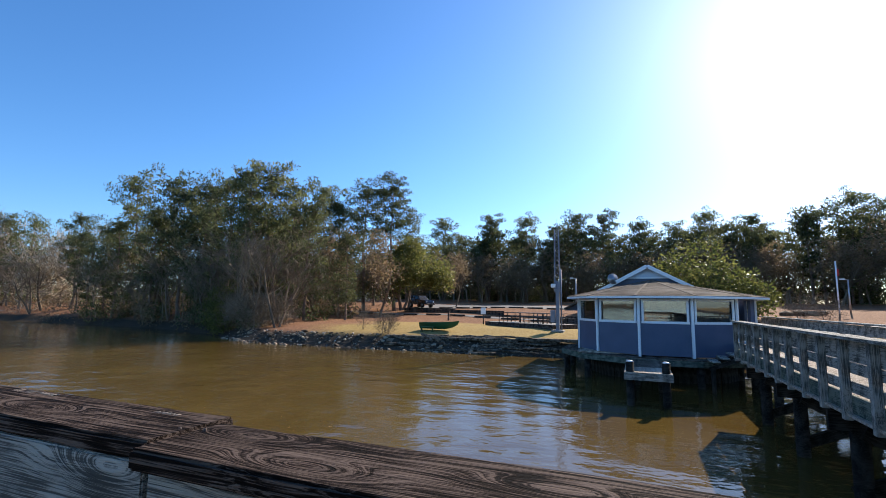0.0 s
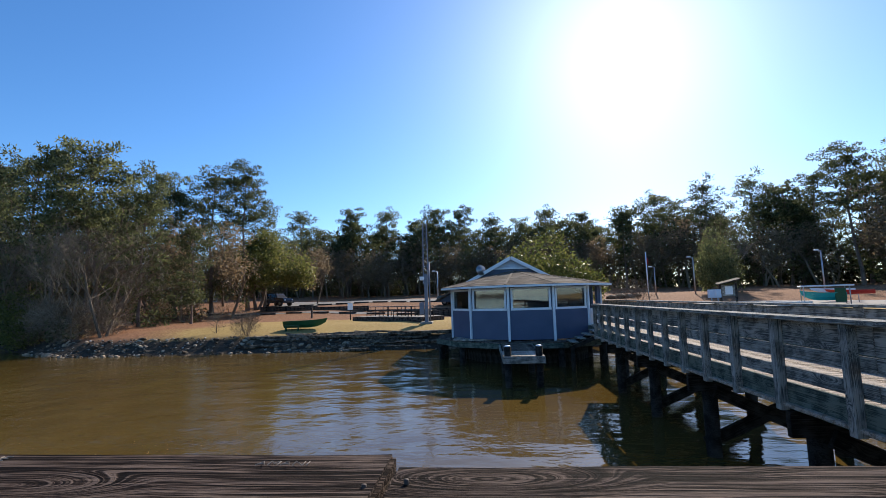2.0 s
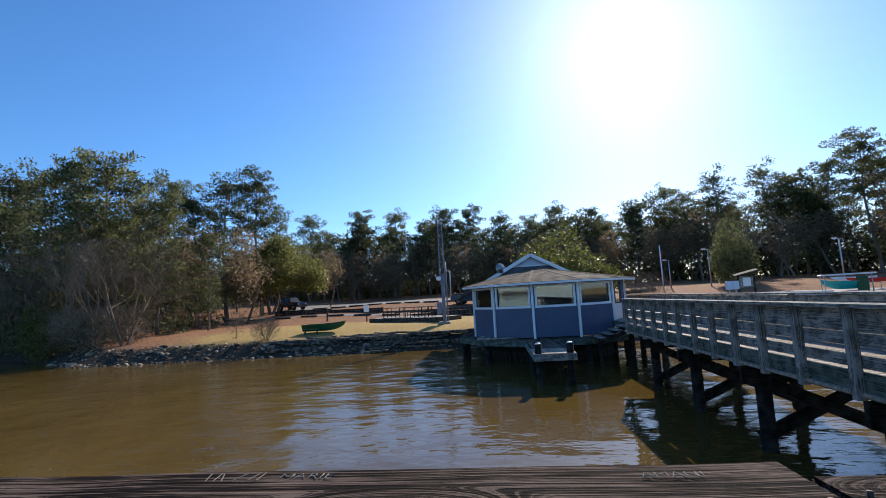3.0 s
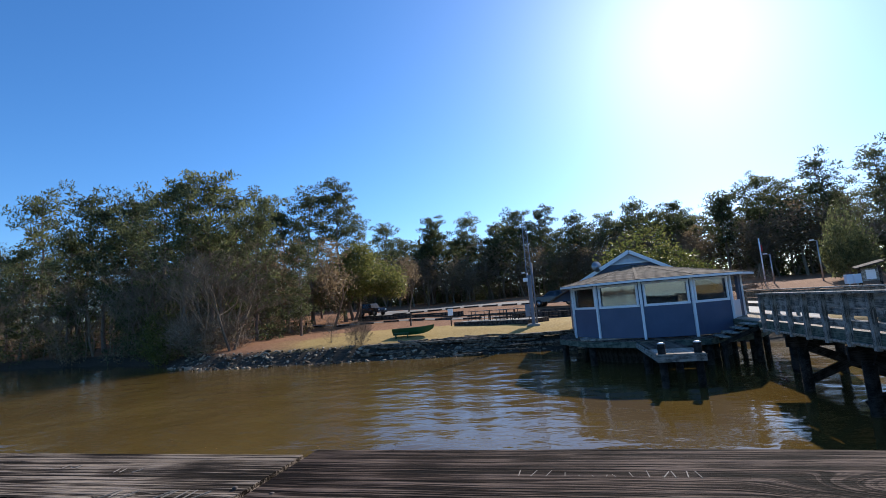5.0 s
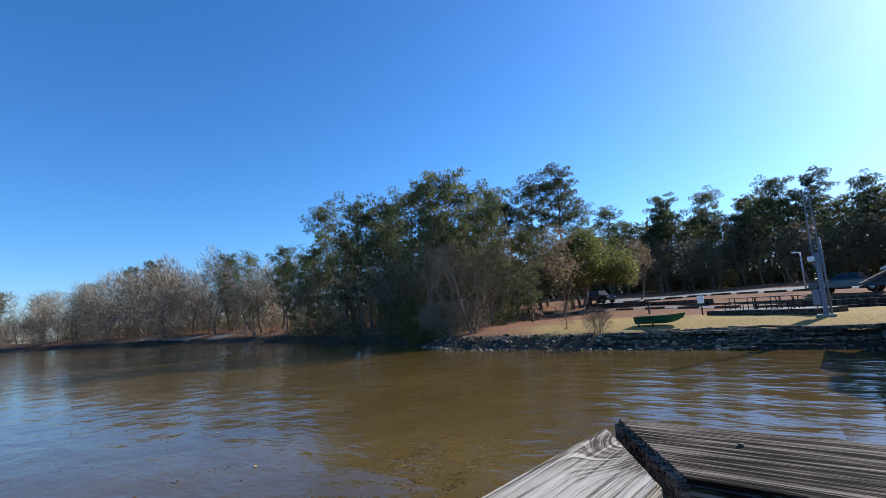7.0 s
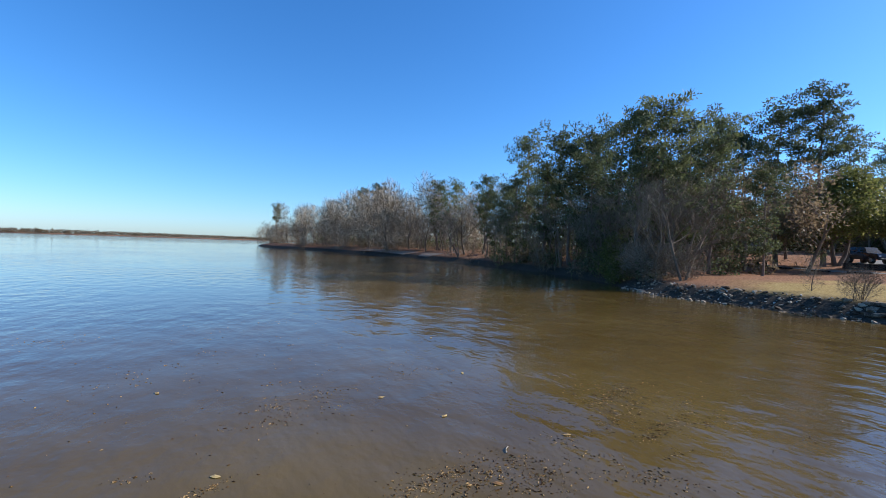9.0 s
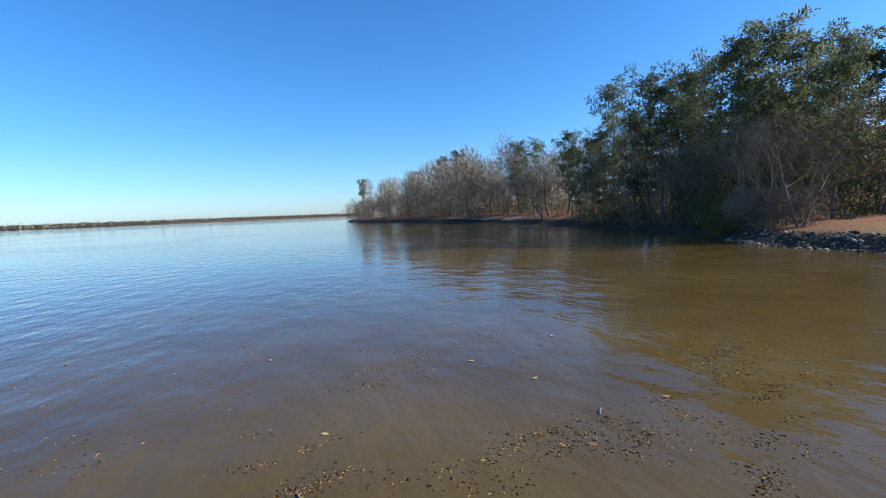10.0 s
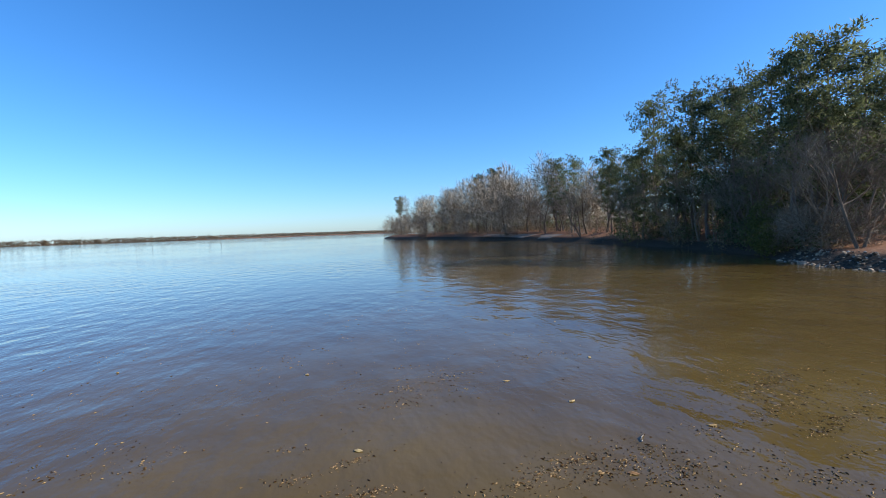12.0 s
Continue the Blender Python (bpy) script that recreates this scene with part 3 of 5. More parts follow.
# door side next to the boardwalk
a, c = ring(2, CR), ring(3, CR)
d = (c - a).normalized()
wall_run(a, a + d * 0.25, FLOOR, EAVE, M_BLUE)
wall_run(c - d * 0.4, c, FLOOR, EAVE, M_BLUE)
wall_run(a + d * 0.25, c - d * 0.4, 3.02, EAVE, M_BLUE)
door = wall_run(a + d * 0.3, c - d * 0.45, FLOOR, 2.1, M_WHITE, "door", 0.05)
for k in range(-3, 5):
    p = ring(k, CR + 0.035)
    board("corner_post", (p.x, p.y, FLOOR - 0.05), (p.x, p.y, EAVE), 0.09, 0.07, M_WHITE, cabin, up=(p - Vector((CX, CY, 0))))
# body behind, up to the shore side
bl, br = ring(-3, CR), ring(4, CR)
BY = 29.0
for s in (-1, 1):
    x = CX + s * (CR - 0.1)
    part("wall", box(0.1, BY - 22.9, EAVE - FLOOR, (x, (BY + 22.9) / 2, (EAVE + FLOOR) / 2)), M_BLUE, cabin)
part("wall", box(2 * CR - 0.32, 0.1, EAVE - FLOOR, (CX, BY, (EAVE + FLOOR) / 2)), M_BLUE, cabin)
part("floor", box(2 * CR - 0.4, BY - 19.4, 0.06, (CX, (BY + 19.4) / 2, FLOOR - 0.02)), M_DECK, cabin)
# faceted porch roof rising to the gable wall
OV = 0.5
apex = Vector((0.95, 24.0, 4.0))
for k in range(-4, 4):
    a, c = ring(k, CR + OV), ring(k + 1, CR + OV)
    a.z = c.z = EAVE - 0.02
    rows = 17
    for r in range(rows):
        u0, u1 = r / rows, (r + 1) / rows
        p = [a.lerp(apex, u0), c.lerp(apex, u0), c.lerp(apex, u1), a.lerp(apex, u1)]
        nr = (p[1] - p[0]).cross(p[3] - p[0]).normalized()
        lo = [q - nr * 0.05 for q in p]
        top = [p[0] + nr * 0.014, p[1] + nr * 0.014, p[2] + nr * 0.004, p[3] + nr * 0.004]
        raw("shingle_course", lo + top, [(3, 2, 1, 0), (4, 5, 6, 7), (0, 1, 5, 4), (1, 2, 6, 5), (2, 3, 7, 6), (3, 0, 4, 7)], M_SHINGLE, cabin)
    board("fascia", a + Vector((0, 0, -0.045)), c + Vector((0, 0, -0.045)), 0.08, 0.03, M_WHITE, cabin, up=(Vector(((a + c) / 2)) - Vector((CX, CY, EAVE))))
    board("hip_cap", a.lerp(apex, 0.01) + Vector((0, 0, 0.016)), a.lerp(apex, 0.985) + Vector((0, 0, 0.016)), 0.1, 0.015, M_SHINGLE, cabin)
# gabled main roof
GX, GY, GZ, GW, GE = 0.83, 24.2, 4.72, 3.9, 2.62
slope = (GZ - GE) / GW
for s in (-1, 1):
    rows = 16
    for r in range(rows):
        x0, x1 = GX + s * GW * r / rows, GX + s * GW * (r + 1) / rows
        z0, z1 = GZ - slope * GW * r / rows, GZ - slope * GW * (r + 1) / rows
        v = [(x0, GY - 0.3, z0), (x1, GY - 0.3, z1 + 0.02), (x1, BY + 0.4, z1 + 0.02), (x0, BY + 0.4, z0)]
        raw("shingle_course", [(p[0], p[1], p[2] - 0.08) for p in v] + v, [(0, 1, 2, 3), (7, 6, 5, 4), (0, 4, 5, 1), (1, 5, 6, 2), (2, 6, 7, 3), (3, 7, 4, 0)], M_SHINGLE, cabin)
    board("rake_board", (GX, GY - 0.32, GZ - 0.06), (GX + s * GW * 0.62, GY - 0.32, GZ - 0.06 - slope * GW * 0.62), 0.17, 0.04, M_WHITE, cabin, up=(0, -1, 0))
raw("gable_wall", [(GX - GW, GY, GE - 0.1), (GX + GW, GY, GE - 0.1), (GX, GY, GZ - 0.1), (GX - GW, GY + 0.1, GE - 0.1), (GX + GW, GY + 0.1, GE - 0.1), (GX, GY + 0.1, GZ - 0.1)],
    [(0, 1, 2), (5, 4, 3), (0, 3, 4, 1), (1, 4, 5, 2), (2, 5, 3, 0)], M_BLUE, cabin)
gz = 4.12
gw = GW * (GZ - 0.1 - gz) / (GZ - GE)
raw("gable_panel", [(GX - gw, GY - 0.04, gz), (GX + gw, GY - 0.04, gz), (GX, GY - 0.04, GZ - 0.1), (GX - gw, GY - 0.01, gz), (GX + gw, GY - 0.01, gz), (GX, GY - 0.01, GZ - 0.1)],
    [(0, 1, 2), (5, 4, 3), (0, 3, 4, 1), (1, 4, 5, 2), (2, 5, 3, 0)], M_GABLE, cabin, "pale blue gable panel")
board("gable_trim", (GX - gw, GY - 0.06, gz), (GX + gw, GY - 0.06, gz), 0.07, 0.03, M_WHITE, cabin, up=(0, -1, 0))
# deck ring and piles
deck = thing("cabin_deck", "dark weathered timber deck ringing the cabin on piles", "deck")
for k in range(-5, 3):
    a, c, a2, c2 = ring(k, CR + 0.75), ring(k + 1, CR + 0.75), ring(k, CR - 0.3), ring(k + 1, CR - 0.3)
    for u in range(8):
        p = [a.lerp(a2, u / 8 + 0.005), c.lerp(c2, u / 8 + 0.005), c.lerp(c2, (u + 0.94) / 8), a.lerp(a2, (u + 0.94) / 8)]
        raw("plank", [(q.x, q.y, FLOOR - 0.09) for q in p] + [(q.x, q.y, FLOOR - 0.045) for q in p], [(3, 2, 1, 0), (4, 5, 6, 7), (0, 1, 5, 4), (1, 2, 6, 5), (2, 3, 7, 6), (3, 0, 4, 7)], M_RAIL_GREY, deck)
    board("rim_beam", a + Vector((0, 0, FLOOR - 0.17)), c + Vector((0, 0, FLOOR - 0.17)), 0.2, 0.05, M_RIM, deck, up=((a + c) / 2 - Vector((CX, CY, 0))))
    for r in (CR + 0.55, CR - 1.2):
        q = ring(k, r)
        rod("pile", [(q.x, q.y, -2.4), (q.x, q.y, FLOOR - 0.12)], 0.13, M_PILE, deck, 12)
# added near-black boards that stand in for deep shade, closing the underside
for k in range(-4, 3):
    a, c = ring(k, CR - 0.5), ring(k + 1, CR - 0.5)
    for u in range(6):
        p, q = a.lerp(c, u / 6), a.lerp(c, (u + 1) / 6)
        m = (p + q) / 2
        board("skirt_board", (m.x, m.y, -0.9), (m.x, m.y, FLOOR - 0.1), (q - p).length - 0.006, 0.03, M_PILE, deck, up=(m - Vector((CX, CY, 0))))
# landing in front with two posts
landing = thing("boat_landing", "small timber boat landing with two stubby white-capped posts", "landing")
for k in range(9):
    board("plank", (-0.1, 14.32 + k * 0.15, 0.9), (1.14, 14.32 + k * 0.15, 0.9), 0.14, 0.04, M_DECK, landing)
for k in range(15):
    board("plank", (-0.02, 15.67 + k * 0.15, 0.9), (1.08, 15.67 + k * 0.15, 0.9), 0.14, 0.04, M_RAIL_GREY, landing)
board("rim_beam", (-0.11, 14.23, 0.8), (1.15, 14.23, 0.8), 0.18, 0.05, M_TREATED, landing, up=(0, -1, 0))
for x in (-0.08, 1.12):
    board("rim_beam", (x, 14.26, 0.8), (x, 18.2, 0.8), 0.18, 0.05, M_TREATED, landing, up=(1, 0, 0))
for x in (0.05, 0.98):
    rod("post", [(x, 14.36, -2.4), (x, 14.36, 1.2)], 0.105, M_PILE, landing, 12)
    rod("post_cap", [(x, 14.36, 1.2), (x, 14.36, 1.235)], 0.112, M_WHITE, landing, 12, "white post cap", r2=0.06)
    rod("pile", [(x, 16.9, -2.4), (x, 16.9, 0.75)], 0.12, M_PILE, landing, 12)
# steps from the boardwalk down to the cabin deck
stair = thing("deck_stairs", "dark timber steps from boardwalk down to the cabin deck", "stairs")
for k in range(4):
    board("tread", (3.42 - k * 0.28, 17.3, 1.36 - k * 0.12), (3.42 - k * 0.28, 18.3, 1.36 - k * 0.12), 0.26, 0.045, M_TREATED, stair)
for y in (17.33, 18.27):
    board("stringer", (3.58, y, 1.25), (2.4, y, 0.77), 0.12, 0.045, M_PILE, stair, up=(0, 1, 0))
board("post", (2.5, 17.35, -0.3), (2.5, 17.35, 0.8), 0.12, 0.12, M_PILE, stair, up=(0, 1, 0))

# ---- trees ----
def pine_meshes(seed, h, bare, r, blades=6000, blade=0.06, needle=0.37, sides=4):
    """A pine: trunk, limbs in uneven whorls, and flattened pads of needles along each limb. bare: height of the clear trunk."""
    rg = np.random.RandomState(seed)
    acc = ([], [])
    pts, x, y = [], 0.0, 0.0
    for i in range(9):
        pts.append((x, y, h * i / 8 * 0.985))
        x += rg.uniform(-1, 1) * 0.012 * h
        y += rg.uniform(-1, 1) * 0.012 * h
    base = 0.0095 * h + 0.04
    add_tube(acc, pts, [base * (1.25 if i == 0 else 1 - 0.85 * i / 8) for i in range(9)], 8)

    def on_trunk(z):
        u = min(max(z / (h * 0.985) * 8, 0), 7.999)
        i = int(u)
        return np.array(pts[i]) * (1 - (u - i)) + np.array(pts[i + 1]) * (u - i)
    pads = []
    z, az = bare, rg.uniform(0, 6.283)
    while z < h * 0.97:
        t = (z - bare) / (h - bare)
        reach = r * (0.6 + 1.35 * t - 1.45 * t * t)
        for b in range(rg.randint(2, 5)):
            az += 2.4 + rg.uniform(-0.6, 0.6)
            if rg.rand() < 0.22 * (1 - t):
                continue
            ln = max(0.5, reach * rg.uniform(0.4, 1.2))
            rise = rg.uniform(-0.12, 0.2) + 0.45 * t
            p0 = on_trunk(z + rg.uniform(-0.2, 0.2))
            dirv = np.array([math.cos(az), math.sin(az), rise])
            p1 = p0 + dirv * ln * 0.55 - np.array([0, 0, 0.05 * ln])
            p2 = p0 + dirv * ln + np.array([0, 0, 0.1 * ln])
            add_tube(acc, [p0, p1, p2], [0.012 * ln + 0.022, 0.008 * ln + 0.012, 0.008], sides)
            for u in (0.5, 0.78, 1.0) if ln > 1.5 else (0.6, 1.0):
                q = (p0 + (p1 - p0) * u / 0.55) if u < 0.55 else (p1 + (p2 - p1) * (u - 0.55) / 0.45)
                if rg.rand() < 0.92:
                    k = rg.uniform(0.42, 0.74) * (0.8 + 0.22 * ln)
                    pads.append((*(q + rg.normal(0, 0.2, 3) + np.array([0, 0, 0.12])), k))
        z += rg.uniform(0.3, 0.7) * max(h / 15, 0.6)
    for k in range(12):
        pads.append((*(on_trunk(h * rg.uniform(0.9, 0.975)) + rg.normal(0, 0.42, 3) * np.array([1, 1, 0.4])), 0.6))
    for k in range(rg.randint(9, 16)):   # dead stubs below the crown
        zz = rg.uniform(bare * 0.25, bare)
        a2, ln = rg.uniform(0, 6.283), rg.uniform(0.5, 2.4)
        p0 = on_trunk(zz)
        add_tube(acc, [p0, p0 + np.array([math.cos(a2) * ln, math.sin(a2) * ln, rg.uniform(-0.25, 0.3)])], [0.03, 0.008], 3)
    # needle bundles fill the pads, pointing out and up
    pads = np.array(pads)
    share = pads[:, 3] ** 2
    pick = rg.choice(len(pads), blades, p=share / share.sum())
    o = rg.normal(0, 1, (blades, 3))
    o *= rg.uniform(0.05, 1, (blades, 1)) ** 0.4 / np.linalg.norm(o, axis=1)[:, None]
    q = pads[pick, :3] + o * pads[pick, 3:4] * np.array([1.0, 1.0, 0.6])
    d = o * 0.8 + rg.normal(0, 0.5, q.shape) + np.array([0, 0, 0.35])
    d /= np.linalg.norm(d, axis=1)[:, None]
    w = np.cross(d, rg.normal(0, 1, q.shape))
    w *= blade / (np.linalg.norm(w, axis=1)[:, None] + 1e-6)
    ln = needle * rg.uniform(0.6, 1.25, (len(q), 1))
    v = np.stack([q - d * ln * 0.4, q + w, q + d * ln * 0.6, q - w], axis=1).reshape(-1, 3)
    return acc, (v.tolist(), np.arange(len(v)).reshape(-1, 4).tolist())


def to_mesh(name, acc, mat, smooth=False):
    me = bpy.data.meshes.new(name)
    me.from_pydata([tuple(v) for v in acc[0]], [], acc[1])
    me.materials.append(mat)
    if smooth:
        me.polygons.foreach_set("use_smooth", [True] * len(me.polygons))
    return me


def bare_meshes(seed, h, spread=0.42, levels=4, multi=1, base=None):
    """A leafless broadleaf tree: limbs that fork down to fine twigs."""
    rg = np.random.RandomState(seed)
    acc, tw = ([], []), ([], [])

    def grow(p, d, ln, rad, lev):
        n = 3 if lev < 3 else 2
        pts, rr, q, dd = [p], [rad], p, d
        for i in range(n):
            dd = dd + rg.normal(0, 0.13, 3) + np.array([0, 0, 0.06])
            dd /= np.linalg.norm(dd)
            q = q + dd * ln / n
            pts.append(q)
            rr.append(rad * (1 - 0.5 * (i + 1) / n))
        if lev < 4:
            add_tube(acc if lev < 3 else tw, pts, rr, (7, 5, 3, 3)[lev])
        else:
            i = len(tw[0])
            w = np.array([0.012, 0.006, 0])
            tw[0].extend([pts[0] - w, pts[0] + w, pts[-1]])
            tw[1].append((i, i + 1, i + 2))
        if lev >= levels:
            return
        kids = (5, 5, 5, 4)[lev]
        for k in range(kids):
            u = rg.uniform(0.35 if lev else 0.4, 1.0)
            i = min(int(u * n), n - 1)
            s = pts[i] + (pts[i + 1] - pts[i]) * (u * n - i)
            az = rg.uniform(0, 6.283)
            side = np.array([math.cos(az), math.sin(az), rg.uniform(-0.1, 0.5)])
            nd = dd * (1 - spread) + side * spread * 1.5
            nd /= np.linalg.norm(nd)
            grow(s, nd, ln * rg.uniform(0.45, 0.72), max(rr[i] * 0.5, 0.006), lev + 1)
    for m in range(multi):
        a = rg.uniform(0, 6.283)
        lean = 0.12 if multi == 1 else 0.5
        d = np.array([math.cos(a) * lean * rg.rand(), math.sin(a) * lean * rg.rand(), 1.0])
        grow(np.array([0.15 * math.cos(a) * (multi > 1), 0.15 * math.sin(a) * (multi > 1), -0.1]), d / np.linalg.norm(d), h * 0.55, base or (0.011 * h + 0.03), 0)
    return acc, tw


def leaf_cloud(seed, blobs, count, size, per=5):
    """Leaves in clumps on the outside of several lobes."""
    rg = np.random.RandomState(seed)
    out = []
    for bx, by, bz, br, bh in blobs:
        d = rg.normal(0, 1, (count, 3))
        d /= np.linalg.norm(d, axis=1)[:, None]
        f = rg.uniform(0.55, 1.08, (count, 1)) ** 0.6
        lump = 1 + 0.16 * (np.sin(d[:, :1] * 5 + bx) + np.sin(d[:, 1:2] * 5.7 + by) * np.cos(d[:, 2:] * 4.3 + bz))
        c = np.array([bx, by, bz]) + d * np.array([br, br, bh]) * f * lump
        q = np.repeat(c, per, axis=0) + rg.normal(0, 0.2 * min(br, 2.5) / 1.5, (count * per, 3))
        e, w = rg.normal(0, 1, q.shape), rg.normal(0, 1, q.shape)
        e /= np.linalg.norm(e, axis=1)[:, None]
        w = np.cross(e, w)
        w /= np.linalg.norm(w, axis=1)[:, None]
        s = size * rg.uniform(0.7, 1.2, (len(q), 1))
        out.append(np.stack([q - e * s, q + w * s * 0.45, q + e * s, q - w * s * 0.45], axis=1).reshape(-1, 3))
    v = np.concatenate(out)
    return v.tolist(), np.arange(len(v)).reshape(-1, 4).tolist()


def build_tree(name, trunk, crown, label, category, group=""):
    t = thing(name, label, category, group)
    for nm, me in (("trunk", trunk), ("crown", crown)):
        o = new(nm, me)
        o.parent = t
    return t


PINES = []
for s, (h, bare, r, dn) in enumerate(((15, 3.8, 2.7, 5600), (17, 8.0, 2.6, 5000), (16, 3.2, 3.0, 6000), (18, 10.4, 2.9, 6000), (14, 3.0, 2.8, 5600), (17, 5.6, 2.6, 5600))):
    a, c = pine_meshes(10 + s, h, bare, r, dn)
    PINES.append((build_tree("pine_tree", to_mesh("trunk", a, M_BARK, True), to_mesh("crown", c, M_NEEDLE), "tall green loblolly pine with bare lower trunk", "tree", "pines on the shore"), h))
BARES = []
for s, (h, sp, mu) in enumerate(((13, 0.42, 1), (15, 0.38, 1), (12, 0.5, 1), (14, 0.4, 2))):
    a, c = bare_meshes(40 + s, h, sp, 4 if mu == 1 else 3, mu)
    BARES.append((build_tree("bare_tree", to_mesh("trunk", a, M_TWIG, True), to_mesh("crown", c, M_TWIG), "leafless grey-brown broadleaf tree", "tree", "bare trees on the shore"), h))
used_tree = set()
rt = random.Random(5)


def plant(pool, i, x, y, top, sink=0.15, turn=None, wide=1.0):
    """Stand tree i of a pool at x, y with its top at that height."""
    z = max(land(x, y), -0.3) - sink
    t, h = pool[i % len(pool)]
    s = (top - z) / h
    m = pose(x, y, z, 0, 0, rt.uniform(0, 360) if turn is None else turn)
    key = (id(pool), i % len(pool))
    if key in used_tree:
        t = copy_thing(t, m)
    else:
        used_tree.add(key)
        t.matrix_basis = m
    t.scale = (s * wide, s * wide, s)
    return t


# pines on the near point
for i, (x, y, z) in enumerate(((-57, 36.5, 12.4), (-50.5, 36.5, 13.0), (-45.6, 36.2, 15.2), (-40.5, 34.5, 12.4), (-42, 35.8, 15.6), (-44, 38.8, 16), (-34.8, 32.6, 14.6), (-31.7, 31.0, 14.9),
                               (-30.7, 33.2, 15.2), (-31.1, 36.6, 14.8), (-36.8, 49.4, 17.9), (-33.3, 53.9, 18.6), (-29.8, 55.8, 19.4), (-29.8, 60.2, 15.8), (-33.2, 47, 15.5))):
    plant(PINES, (2, 0, 5, 4, 2, 1, 2, 5, 0, 2, 1, 1, 3, 0, 5)[i], x, y, z, wide=(1.1, 1.0, 1.15)[i % 3])
# the row behind the car park
for i, (x, y, z) in enumerate(((-40.4, 98.8, 22.3), (-31.0, 104.3, 23.2), (-22.6, 106.2, 23.2), (-16.7, 109.6, 21.7), (-10.9, 105.2, 23.1), (-6.2, 110.3, 23.3), (1.5, 107.9, 21.1), (8.8, 112.1, 20.8),
                               (13.3, 101.9, 21.3), (21.4, 102.6, 20.7), (28.0, 96.6, 19.3))):
    plant(PINES, (1, 3, 1, 5, 1, 3, 1, 0, 1, 5, 1)[i], x, y, z, wide=1.1)
for i, (x, y, z) in enumerate(((35.3, 99.0, 22.7), (39.6, 100.2, 21.3), (42.6, 93.0, 23.5), (48.0, 87.2, 22.7), (50.4, 85.9, 20.1), (52.7, 77.9, 21.1), (53.0, 71.0, 22.3), (57.0, 68.0, 21.9), (63.8, 62.1, 22.7), (67.8, 54.0, 22.7))):
    plant(PINES, (1, 0, 2, 2, 0, 5, 3, 1, 3, 1)[i], x, y, z, wide=1.15)
# the far point
for i, (x, y, z) in enumerate(((-147, 45.5, 21.1), (-150.6, 40.7, 19.4), (-207.9, 22.1, 17.1), (-99.2, 44.5, 16.9), (-93.1, 45.6, 16.5), (-74.5, 42, 15.4), (-57.8, 38.8, 18.2), (-50.5, 38.6, 17.8))):
    plant(PINES, (3, 3, 3, 0, 2, 5, 0, 2)[i], x, y, z)
for i, (x, y, z) in enumerate(((-233.7, 16.6, 9.2), (-218.1, 20.6, 12.7), (-202.4, 25.9, 15.7), (-186.6, 30.2, 18.2), (-170.6, 34.6, 17.2), (-157.6, 37.6, 15.8), (-143.1, 41.2, 14.5), (-129, 42.8, 14.4),
                               (-108.2, 41.3, 15), (-95.6, 40.2, 12.9), (-77.9, 40.1, 12.8), (31.2, 62.3, 13.5))):
    plant(BARES, i, x, y, z, wide=1.2)
# woods between and behind them
for i in range(70):
    x = rt.uniform(-228, -58)
    d = rt.uniform(1.5, 26)
    y = next((yy for yy in range(0, 200) if shore_dist(x, yy) > d), 60)
    plant(BARES, i, x, y, land(x, y) + rt.uniform(8, 13.5), wide=1.15)
for i in range(12):
    x, y = rt.uniform(-62, -36), rt.uniform(44, 62)
    plant(PINES, i, x, y, rt.uniform(12, 15.5), wide=1.1)
for i in range(26):
    x, y = rt.uniform(-58, -29), rt.uniform(36, 58)
    if shore_dist(x, y) > 2:
        plant(BARES, i, x, y, rt.uniform(8, 12.5))
LOW = []
for k, (h, bare, r, dn) in enumerate(((15, 4.5, 3.1, 1800), (16, 6.5, 3.0, 1700), (14, 3.0, 3.2, 1900))):
    a, c = pine_meshes(30 + k, h, bare, r, dn, 0.1, 0.58, 3)
    LOW.append((build_tree("pine_tree", to_mesh("trunk", a, M_BARK, True), to_mesh("crown", c, M_NEEDLE), "tall green loblolly pine deep in the woods", "tree", "pines in the woods"), h))


def row(x, near):
    """The edge of the woods behind the car park."""
    return (near if x < 24 else near - (x - 24) * 0.95)


for i in range(96):
    x = -84 + 174 * (i + rt.random()) / 96
    plant(LOW, i, x, row(x, 106) + rt.uniform(0, 26), rt.uniform(14.5, 20), wide=1.15)
for i in range(34):
    x = -50 + 122 * (i + rt.random()) / 34
    plant(LOW, i + 1, x, row(x, 103) + rt.uniform(0, 8), rt.uniform(16.5, 20.5), wide=1.25)
for i in range(48):
    x = -50 + 130 * (i + rt.random()) / 48
    plant(BARES, i, x, row(x, 99) + rt.uniform(-4, 8), rt.uniform(9.5, 15.5), wide=1.2)
for i, (x, y, z) in enumerate(((-62, 38.5, 12.0), (-66, 39, 11.2), (-70, 40, 12.2), (-27.5, 34.5, 12.0), (-25.8, 38.5, 9.5), (-64, 44, 13), (-72, 46, 13))):
    plant(PINES, (0, 2, 5, 4, 4, 2, 0)[i], x, y, z)
